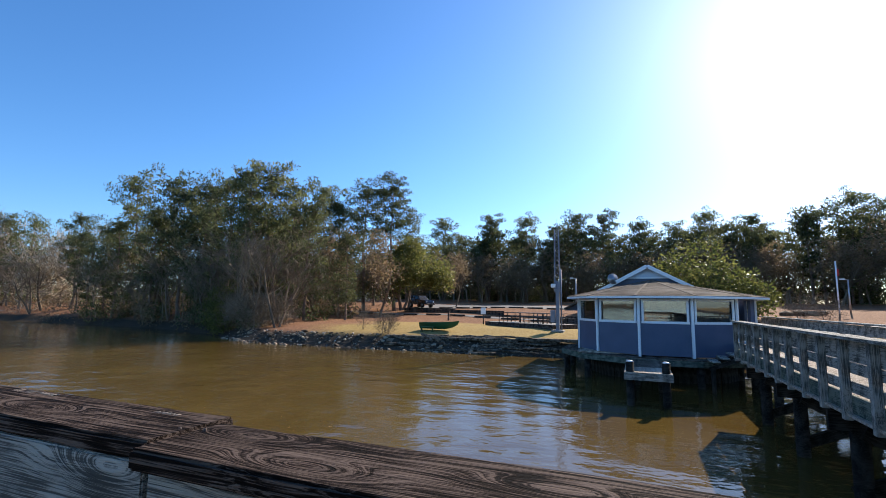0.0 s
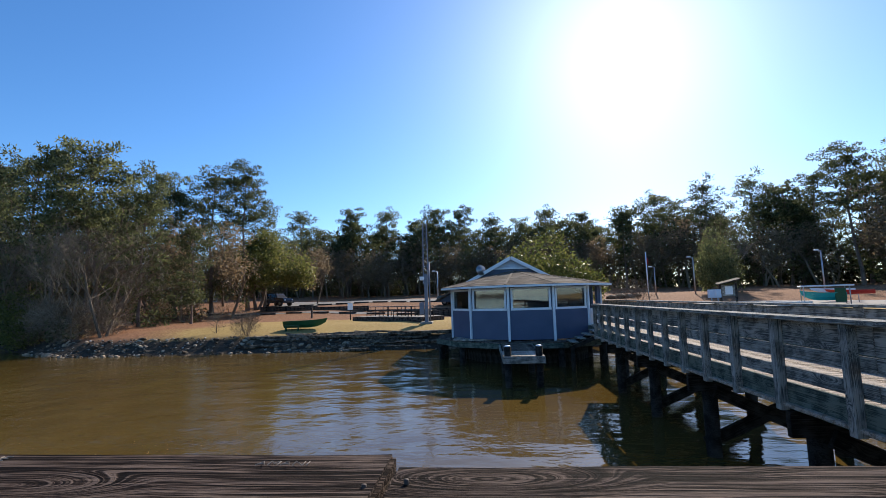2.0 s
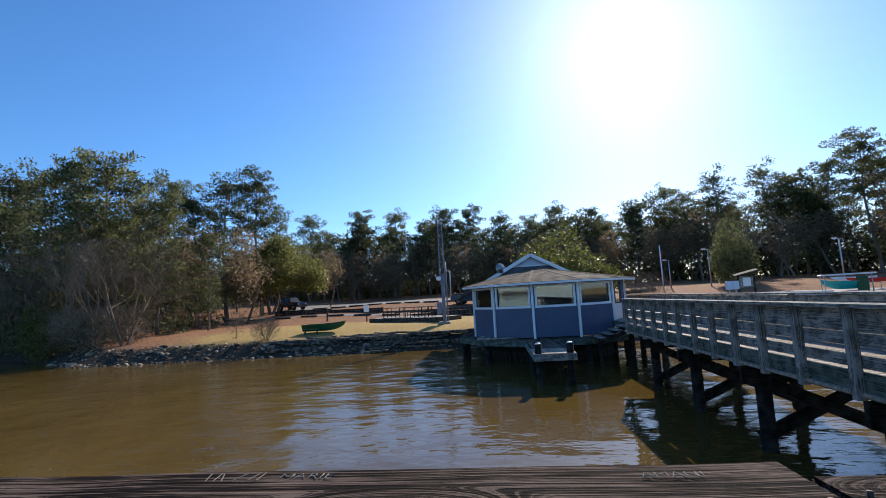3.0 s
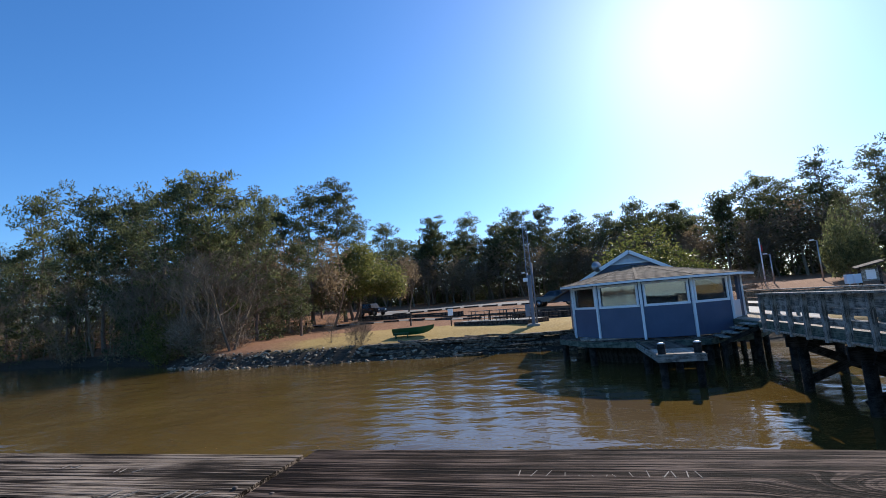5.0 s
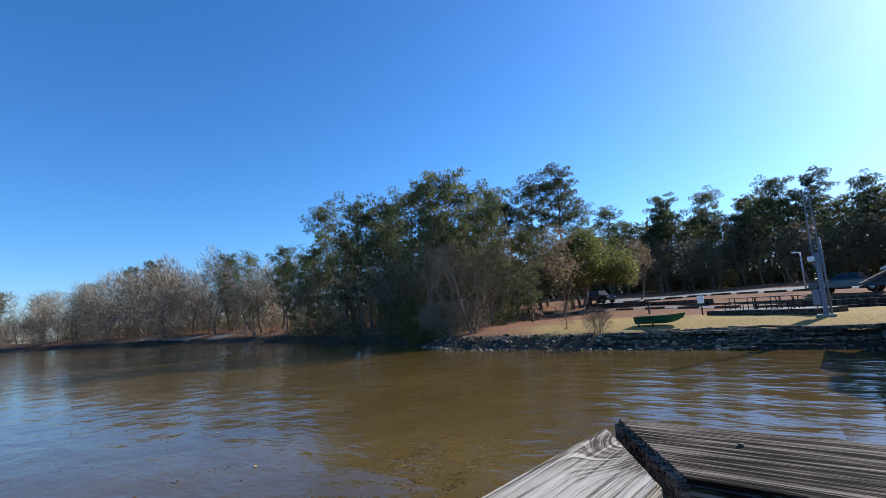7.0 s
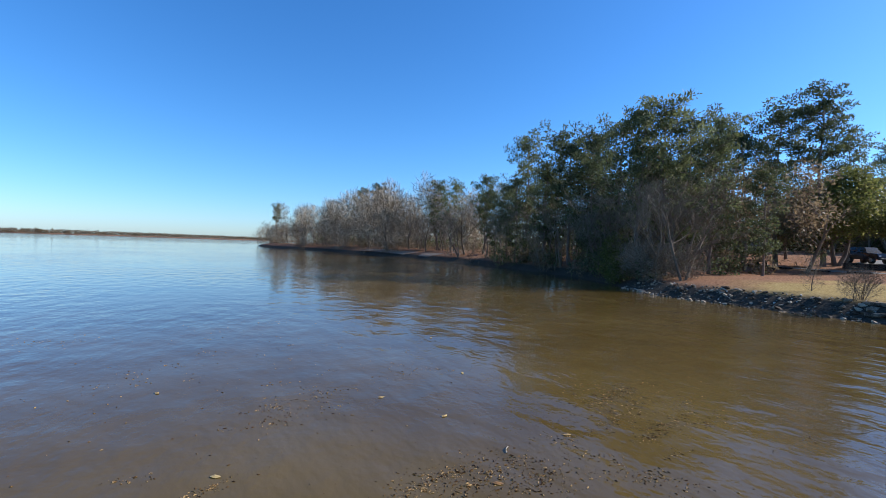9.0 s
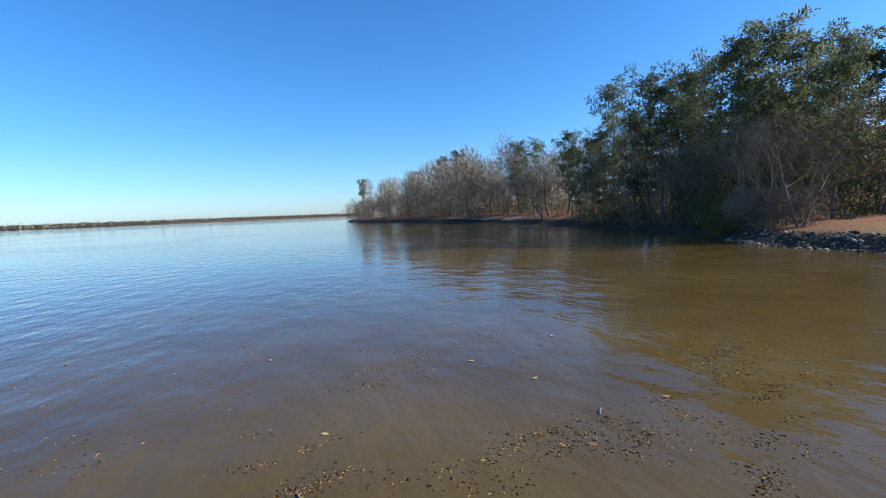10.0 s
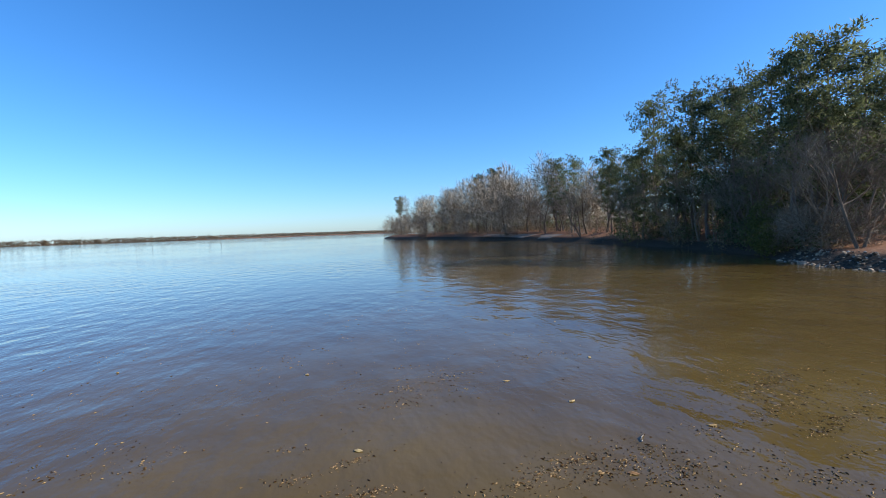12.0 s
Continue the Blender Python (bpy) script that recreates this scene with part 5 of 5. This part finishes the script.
# ---- picnic terrace ----
PLZ = 1.15
terrace = thing("picnic_terrace", "raised pale concrete picnic terrace with timber edge", "terrace", kind="structure")
c4 = [(-10.9, 36.2), (-4.85, 31.9), (-3.6, 34.6), (-9.6, 39.0)]
raw("slab", [(x, y, PLZ - 0.2) for x, y in c4] + [(x, y, PLZ + 0.3) for x, y in c4], [(3, 2, 1, 0), (4, 5, 6, 7), (0, 1, 5, 4), (1, 2, 6, 5), (2, 3, 7, 6), (3, 0, 4, 7)], M_CONC, terrace)
for (a, c) in zip(c4, c4[1:] + c4[:1]):
    board("timber_edge", (a[0], a[1], PLZ + 0.13), (c[0], c[1], PLZ + 0.13), 0.36, 0.08, M_SLEEPER, terrace, up=(a[1] - c[1], c[0] - a[0], 0))


def picnic_table():
    t = thing("picnic_table", "dark metal picnic table with two attached benches", "picnic table", "tables on the terrace")
    for k in range(4):
        board("top_slat", (-0.9, -0.28 + k * 0.19, 0.74), (0.9, -0.28 + k * 0.19, 0.74), 0.175, 0.04, M_BLACK, t)
    for y in (-0.68, 0.68):
        board("bench", (-0.9, y, 0.44), (0.9, y, 0.44), 0.25, 0.04, M_BLACK, t)
    for x in (-0.65, 0.65):
        for s in (-1, 1):
            rod("leg", [(x, s * 0.7, 0), (x, s * 0.7, 0.42)], 0.028, M_BLACK, t)
            rod("leg", [(x, s * 0.25, 0), (x, s * 0.25, 0.72)], 0.028, M_BLACK, t)
        rod("bar", [(x, -0.7, 0.38), (x, 0.7, 0.38)], 0.025, M_BLACK, t)
    return t


t0 = picnic_table()
t0.matrix_basis = pose(-8.9, 36.6, PLZ + 0.3, 0, 0, -30)
for x, y, r in ((-7.4, 36.2, 12), (-6.4, 34.6, -30), (-5.2, 34.0, -20)):
    copy_thing(t0, pose(x, y, PLZ + 0.3, 0, 0, r))
# bin post and notice posts
post = thing("notice_post", "pale notice board on a dark post beside the terrace", "sign post", at=(-11.4, 37.2, land(-11.4, 37.2)))
rod("post", [(0, 0, -0.1), (0, 0, 1.15)], 0.05, M_SLEEPER, post)
part("board", box(0.42, 0.05, 0.55, (0, -0.06, 1.1), bevel=0.01), M_WHITE, post, "pale blank notice panel")
post = thing("hitching_post", "wooden post with a crossbar behind the boat", "post", at=(-16.6, 42.5, land(-16.6, 42.5)))
board("post", (0, 0, -0.2), (0, 0, 1.1), 0.14, 0.14, M_SLEEPER, post, up=(0, 1, 0))
board("crossbar", (-0.75, -0.1, 1.0), (0.25, -0.1, 1.0), 0.1, 0.06, M_SLEEPER, post, up=(0, -1, 0))


# ---- green boat on the bank ----
def hull(length, beam, depth, mat, name, parent, label=""):
    """An open hull along x with a raked bow and a flat stern, sides with thickness."""
    verts, faces, n = [], [], 12
    prof = ((-1, 1.0), (-0.86, 0.45), (-0.6, 0.0), (0.6, 0.0), (0.86, 0.45), (1, 1.0))
    for inner in (0, 1):
        for i in range(n + 1):
            u = i / n
            w = beam / 2 * (1 - max(0, (u - 0.35) / 0.65) ** 2.2) * (0.86 + 0.14 * min(1, u * 3)) + 0.01
            sheer = depth * (1 + 0.35 * u ** 3)
            lift = depth * 0.75 * max(0, u - 0.6) ** 2 / 0.16
            for py, pz in prof:
                verts.append((length * (u - 0.5) + (0.14 * length * pz * max(0, u - 0.7)), py * (w - 0.03 * inner), lift + (sheer - lift) * pz + (0.03 * inner if pz < 0.9 else 0.0)))
    m, o = len(prof), (n + 1) * len(prof)
    for i in range(n):
        for k in range(m - 1):
            q = (i * m + k, i * m + k + 1, (i + 1) * m + k + 1, (i + 1) * m + k)
            faces.append(q)
            faces.append(tuple(o + j for j in reversed(q)))
        for k in (0, m - 1):
            faces.append((i * m + k, (i + 1) * m + k, o + (i + 1) * m + k, o + i * m + k))
    for base in (0, n * m):
        faces.append(tuple(base + k for k in range(m)))
        faces.append(tuple(o + base + k for k in range(m)))
    return raw(name, verts, faces, mat, parent, label)


boat = thing("rowing_boat", "green painted wooden rowing boat propped on the bank", "boat", at=(-12.1, 29.5, land(-12.1, 29.5) + 0.1), turn=-4)
hull(2.7, 1.15, 0.42, M_GREEN, "hull", boat)
for x in (-0.8, 0.1):
    board("thwart", (x, -0.5, 0.35), (x, 0.5, 0.35), 0.22, 0.03, M_GREEN, boat)
prop = thing("trestle", "small pale trestle under the boat's stern", "trestle", at=(-12.7, 28.75, land(-12.7, 28.75)))
board("beam", (-0.5, 0, 0.33), (0.5, 0, 0.33), 0.1, 0.07, M_GREEN, prop)
for x in (-0.4, 0.4):
    for s in (-1, 1):
        board("leg", (x, s * 0.12, -0.05), (x, s * 0.03, 0.31), 0.06, 0.04, M_GREEN, prop, up=(1, 0, 0))


# ---- cars ----
def car(name, label, category, prof, glass, width, paint, wheel_x, wheel_r, at, turn):
    """A car body extruded from its side profile, glazed, on four wheels."""
    t = thing(name, label, category, "parked cars", at=at, turn=turn)

    def slab(nm, pts, w, mat, inset, lb=""):
        bm = bmesh.new()
        vs = [bm.verts.new((x, -w / 2, z)) for x, z in pts]
        f = bm.faces.new(vs)
        ext = bmesh.ops.extrude_face_region(bm, geom=[f])
        bmesh.ops.translate(bm, vec=(0, w, 0), verts=[v for v in ext["geom"] if isinstance(v, bmesh.types.BMVert)])
        for v in bm.verts:
            if v.co.z > 0.95:
                v.co.y *= 1 - inset * (v.co.z - 0.95)
        bmesh.ops.recalc_face_normals(bm, faces=bm.faces[:])
        bmesh.ops.bevel(bm, geom=bm.edges[:], offset=0.04, segments=2, affect="EDGES")
        return part(nm, bm, mat, t, lb)
    slab("body", prof, width, paint, 0.3)
    for pts in glass:
        slab("window", pts, width + 0.012, M_DARKGLASS, 0.3, "tinted window")
    for x in wheel_x:
        for s in (-1, 1):
            w = rod("wheel", [(x, s * (width / 2 - 0.2), wheel_r), (x, s * (width / 2 + 0.02), wheel_r)], wheel_r, M_BLACK, t, 20, "black tyre")
            rod("rim", [(x, s * (width / 2 + 0.0), wheel_r), (x, s * (width / 2 + 0.035), wheel_r)], wheel_r * 0.55, M_STEEL, w, 16, "steel rim")
    x0 = max(p[0] for p in prof)
    for s in (-1, 1):
        part("headlight", box(0.06, 0.22, 0.16, (x0, s * width * 0.36, 0.82), bevel=0.02), M_WHITE, t, "clear headlight")
        part("mirror", box(0.12, 0.18, 0.14, (x0 - 1.55, s * (width / 2 + 0.1), 1.12), bevel=0.03), M_BLACK, t)
    part("bumper", box(0.14, width * 0.96, 0.18, (x0 + 0.03, 0, 0.5), bevel=0.03), M_BLACK, t)
    return t


JEEP = ((-2.0, 0.45), (2.0, 0.45), (2.05, 0.75), (1.95, 1.05), (0.75, 1.12), (0.35, 1.72), (-1.85, 1.75), (-2.0, 1.1))
car("jeep", "dark blue boxy off-road car parked under the oak", "car", JEEP, (((0.62, 1.15), (0.28, 1.62), (-0.5, 1.64), (-0.5, 1.15)), ((-0.62, 1.15), (-0.62, 1.64), (-1.7, 1.65), (-1.8, 1.15))),
    1.75, M_CARPAINT, (-1.25, 1.3), 0.38, (-28.6, 61.8, land(-28.6, 61.8) + 0.03), -25)
TRUCK = ((-2.7, 0.5), (2.6, 0.5), (2.7, 0.75), (2.55, 1.05), (1.2, 1.12), (0.45, 1.65), (-0.9, 1.67), (-1.05, 1.1), (-2.7, 1.1))
car("pickup_truck", "dark pickup truck with pale roof parked in the lot", "truck", TRUCK, (((1.05, 1.15), (0.42, 1.56), (-0.15, 1.58), (-0.15, 1.15)), ((-0.27, 1.15), (-0.27, 1.58), (-0.82, 1.58), (-0.92, 1.15))),
    1.85, M_CARPAINT, (-1.75, 1.7), 0.37, (-3.2, 53.6, land(-3.2, 53.6) + 0.05), 162)
# shed and bins among the trees
shed = thing("shed", "small grey timber shed among the pines", "shed", at=(-50, 79, land(-50, 79)))
part("wall", box(3.6, 2.4, 2.1, (0, 0, 1.0), bevel=0.02), M_TREATED, shed)
part("roof", box(4.0, 2.9, 0.12, (0, 0, 2.1), bevel=0.02), M_SHINGLE, shed)
part("door", box(0.85, 0.06, 1.85, (0.9, -1.21, 0.95), bevel=0.01), M_WHITE, shed, "pale shed door")


# ---- lamps and poles ----
def lamp(x, y, top, label):
    z = land(x, y)
    t = thing("street_lamp", label, "lamp post", "lamp posts", at=(x, y, z))
    rod("pole", [(0, 0, -0.1), (0, 0, top - z)], 0.085, M_STEEL, t, r2=0.06)
    rod("arm", [(0, 0, top - z - 0.05), (-0.45, -0.1, top - z + 0.05)], 0.03, M_STEEL, t)
    part("head", box(0.42, 0.2, 0.12, (-0.5, -0.1, top - z + 0.05), bevel=0.03), M_WHITE, t, "pale lamp head")


for x, y, z in ((19.9, 58, 5.7), (23.7, 56.3, 6.6), (34.3, 51.3, 6.5), (-6.5, 60, 6.2)):
    lamp(x, y, z, "slim grey street lamp at the car park")
flag = thing("flagpole", "slim pale flagpole with a small furled flag", "flagpole", at=(18.65, 56.9, land(18.65, 56.9)))
rod("pole", [(0, 0, -0.1), (0, 0, 5.1)], 0.07, M_WHITE, flag)
part("flag", box(0.22, 0.05, 0.7, (0.12, 0, 4.0), bevel=0.02), M_RED, flag, "furled red and white flag")
# ---- information kiosk ----
kz = land(21.8, 45.2)
kiosk = thing("information_kiosk", "brown timber information kiosk with pitched single-slope roof", "kiosk", at=(21.8, 45.2, kz), turn=-20)
for x in (-0.62, 0.62):
    board("post", (x, 0, -0.2), (x, 0, 1.85), 0.18, 0.18, M_SLEEPER, kiosk, up=(0, 1, 0))
part("notice_panel", box(1.05, 0.08, 1.0, (0, -0.05, 1.15), bevel=0.01), M_TREATED, kiosk)
part("poster", box(0.6, 0.01, 0.75, (0.05, -0.1, 1.15)), M_WHITE, kiosk, "pale faded poster")
b = box(1.9, 1.5, 0.1, (0, 0, 0), bevel=0.02)
o = part("roof", b, M_SLEEPER, kiosk)
o.matrix_basis = pose(0, -0.1, 1.98, 6, -14, 0)
for i, (dx, dy) in enumerate(((-1.7, -0.4), (-1.25, -0.6))):
    bx = thing("box_on_post", "pale blue steel box on a short post", "box", "boxes by the kiosk", at=(21.8 + dx, 45.2 + dy, kz))
    rod("post", [(0, 0, -0.1), (0, 0, 0.6)], 0.05, M_STEEL, bx)
    part("body", box(0.5, 0.4, 0.75, (0, 0, 0.9), bevel=0.03), M_GABLE, bx)
# ---- boats on the right ----
rack = thing("boat_shelter", "white-topped boat shelter over a teal pedal boat", "shelter", at=(26.9, 40.6, land(26.9, 40.6)), turn=-25)
part("canopy", box(3.4, 1.9, 0.12, (0.1, 0, 1.5), bevel=0.05), M_WHITE, rack)
for x in (-1.4, 1.5):
    for y in (-0.75, 0.75):
        rod("post", [(x, y, -0.1), (x, y, 1.46)], 0.04, M_STEEL, rack)
part("side_panel", box(0.7, 0.08, 1.1, (0.9, -0.85, 0.75), bevel=0.02), M_GREEN, rack, "dark green panel")
bt = thing("pedal_boat", "teal plastic pedal boat under the shelter", "boat", at=(26.7, 40.4, land(26.7, 40.4) + 0.35), turn=155)
hull(2.8, 1.3, 0.6, M_TEAL, "hull", bt)
part("seat", box(0.5, 0.9, 0.4, (-0.4, 0, 0.35), bevel=0.05), M_WHITE, bt)
for nm, lb, mt, x, y, r in (("kayak", "red plastic kayak lying on its rack", M_RED, 29.2, 41.0, 150), ("kayak", "blue plastic kayak lying on its rack", M_GABLE, 29.6, 43.5, 160), ("canoe", "white upturned canoe on the pavement", M_WHITE, 23.9, 40.2, 165)):
    k = thing(nm, lb, "boat", "small boats by the ramp", at=(x, y, land(x, y) + (0.75 if nm == "kayak" else 0.05)), turn=r)
    hull(3.0, 0.7, 0.32, mt, "hull", k)
for x, y in ((29.2, 41.0), (29.6, 43.5)):
    s = thing("kayak_stand", "low steel kayak stand", "stand", "kayak stands", at=(x, y, land(x, y)))
    for d in (-0.6, 0.6):
        rod("leg", [(d, 0, -0.1), (d, 0, 0.74)], 0.03, M_STEEL, s)
    rod("bar", [(-0.6, 0, 0.72), (0.6, 0, 0.72)], 0.03, M_STEEL, s)
# satellite dish on the cabin roof
dish = thing("satellite_dish", "small grey satellite dish on the cabin roof edge", "satellite dish", at=(-0.75, 23.95, 3.62))
rod("arm", [(0, 0, -0.05), (0, -0.05, 0.35)], 0.025, M_STEEL, dish)
rod("bowl", [(0.0, -0.02, 0.42), (0.03, -0.08, 0.44), (0.05, -0.12, 0.45)], 0.12, M_STEEL, dish, 18, r2=0.27)
# boulders past the ramp
for i, (x, y, sc) in enumerate(((13.6, 54.2, 1.1), (14.8, 54.6, 1.5), (16.0, 54.9, 1.3), (15.2, 55.8, 1.2), (17.0, 55.6, 1.0))):
    o = tagged(new("boulder", ROCKS[i]), "dark rounded boulder on the mulch bank", "boulder", "boulders past the ramp")
    o.matrix_basis = pose(x, y, land(x, y) + 0.15, 5 * i, 0, 70 * i) @ Matrix.Diagonal((sc, sc, sc, 1))
M_SAND = surface("pale_sand", ((0.3, (0.22, 0.145, 0.095)), (0.7, (0.33, 0.24, 0.165))), scale=0.6, fine=20, rough=0.95, bump=0.3)
drape("beach", [(-120, 33.6), (-110, 35.6), (-97, 38.3), (-86, 38.4)], 3.0, M_SAND, "small sandy landing on the wooded point", "beach", 0.05, 8)

# ---- floating debris ----
M_BITS = surface("waterlogged_debris", ((0.25, (0.025, 0.013, 0.005)), (0.48, (0.11, 0.055, 0.018)), (0.72, (0.4, 0.25, 0.1))), scale=20, fine=60, rough=0.9, bump=0, per_island=0.6, spec=0.08)
rd = random.Random(21)
bv, bf = [], []
n = 0
drifts = ((-10.1, -0.5, 0.4), (-9.3, -0.1, 0.3), (-8.4, -0.3, 0.35), (-8.5, 2.1, 0.4), (-8.5, 3.1, 0.45), (-8.7, 4.3, 0.45), (-8.1, 3.4, 0.4), (-7.0, 3.9, 0.35), (-7.6, 4.6, 0.4),
          (-12.1, 1.5, 0.7), (-11.5, 0.5, 0.6), (-9.3, 5.9, 0.6), (-8.5, 7.1, 0.7), (-10.2, 6.7, 0.5), (-8.5, 5.7, 0.5))
while n < 7400:
    if rd.random() < 0.1:
        cx, cy, cs = rd.choice(drifts)
        u = rd.gauss(0, 1.5 * cs)
        x, y = cx - 0.35 * u + rd.gauss(0, 0.22 * cs), cy + u
    else:
        x, y = -5.4 - 15 * rd.random() ** 1.2, rd.uniform(-7, 10)
    p = noise.noise(Vector((x * 0.55, y * 0.4, 2))) + 0.7 * noise.noise(Vector((x * 2.6, y * 1.7, 7)))
    p = 0.75 * p + 0.5 * max((math.exp(-((x - cx) ** 2 + (y - cy) ** 2) / (2 * cs * cs)) for cx, cy, cs in drifts))
    if p < 0.25 + 0.5 * rd.random() and rd.random() > 0.02:
        n += 0.004
        continue
    n += 1
    s, a = 0.007 + 0.026 * rd.random() ** 2.2, rd.uniform(0, 6.28)
    e = rd.uniform(0.14, 0.55)
    i = len(bv)
    for k in range(5):
        t = a + 6.283 * k / 5
        q = s * rd.uniform(0.6, 1.2)
        ux, uy = q * math.cos(t), e * q * math.sin(t)
        bv.append((x + ux * math.cos(a) - uy * math.sin(a), y + ux * math.sin(a) + uy * math.cos(a), 0.003))
    bv.append((x, y, 0.005 + 0.2 * s))
    bf.extend((i + k, i + (k + 1) % 5, i + 5) for k in range(5))
raw("floating_debris", bv, bf, M_BITS)
tagged(bpy.data.objects["floating_debris"], "scattered brown bark and leaf bits floating on the water", "debris", kind="stuff")
M_FALLEN = surface("fallen_leaf", ((0.3, (0.25, 0.13, 0.04)), (0.7, (0.5, 0.36, 0.14))), scale=10, rough=0.6, bump=0.1, per_object=0.5)
lv = [(-0.06, 0, 0.004), (-0.02, 0.035, 0.012), (0.04, 0.028, 0.008), (0.075, 0, 0.01), (0.03, -0.03, 0.004), (-0.03, -0.026, 0.01), (0.0, 0, 0.018)]
leaf_me = bpy.data.meshes.new("floating_leaf")
leaf_me.from_pydata(lv, [], [(k, (k + 1) % 6, 6) for k in range(6)])
leaf_me.materials.append(M_FALLEN)
for x, y in ((-9.53, -0.09), (-10.3, 3.15), (-14.34, -4.86), (-11.5, 2.5), (-12.4, 4.6), (-8.2, 2.8), (-7.6, 0.9), (-16, 5.5), (-13.0, -1.0), (-9.0, 4.5)):
    o = tagged(new("floating_leaf", leaf_me), "tan dead leaf floating on the brown water", "leaf", "floating leaves")
    o.matrix_basis = pose(x, y, 0.002, 0, 0, rd.uniform(0, 360))
for x, y, ln, a in ((-8.2, -0.35, 0.28, 10), (-8.9, 3.4, 0.2, 140)):
    s = tagged(rod("floating_stick", [(-ln / 2, 0, 0), (0, 0.015, 0.012), (ln / 2, 0, 0.004)], 0.008, M_RAIL_PALE, None, 6), "pale broken stick floating on the water", "stick", "floating sticks")
    s.matrix_basis = pose(x, y, 0.008, 0, 0, a)

# ---- carved marks and nails on the railing ----
M_CUT = surface("fresh_cut_wood", ((0.3, (0.16, 0.135, 0.115)), (0.7, (0.3, 0.26, 0.22))), scale=20, rough=0.8, bump=0.1)


def carve(text, x, y, size, turn=0):
    c = bpy.data.curves.new("carving", "FONT")
    c.body, c.size, c.extrude = text, size, 0.0008
    c.offset = -0.0011
    o = bpy.data.objects.new("carving", c)
    me = bpy.data.meshes.new_from_object(o)
    me.materials.clear()
    me.materials.append(M_CUT)
    bpy.data.objects.remove(o)
    q = new("carving", me)
    q.parent = rail
    q["label"] = "letters scratched into the plank"
    q.matrix_basis = pose(x, y, CAP + 0.0035, 0, 0, turn)


carve("AMANI", -0.985, 0.8, 0.03)
carve("MARIE", -1.565, 0.822, 0.034)
rc = random.Random(4)
for x0, x1, y0, h in ((-1.69, -1.59, 0.82, 0.035), (-3.3, -3.24, 0.74, 0.02), (-3.2, -3.14, 0.632, 0.03), (-3.1, -3.03, 0.632, 0.035), (-2.55, -2.3, 0.74, 0.025), (-3.45, -3.4, 0.76, 0.02)):
    x = x0
    while x < x1:
        a = rc.uniform(-25, 25)
        board("scratch", (x, y0, CAP + 0.003), (x + h * math.sin(radians(a)), y0 + h * math.cos(radians(a)), CAP + 0.003), 0.0016, 0.0015, M_CUT, rail, bevel=0.0003)
        x += rc.uniform(0.012, 0.03)
for x, y in ((-0.775, 0.72), (-0.715, 0.74), (-2.99, 0.68), (-2.93, 0.8), (-2.91, 0.66), (-3.75, 0.78), (1.43, 0.68), (1.5, 0.8)):
    rod("nail", [(x, y, CAP - 0.01), (x, y, CAP + 0.004)], 0.004, M_RUST, rail, 8, "rusty nail head")
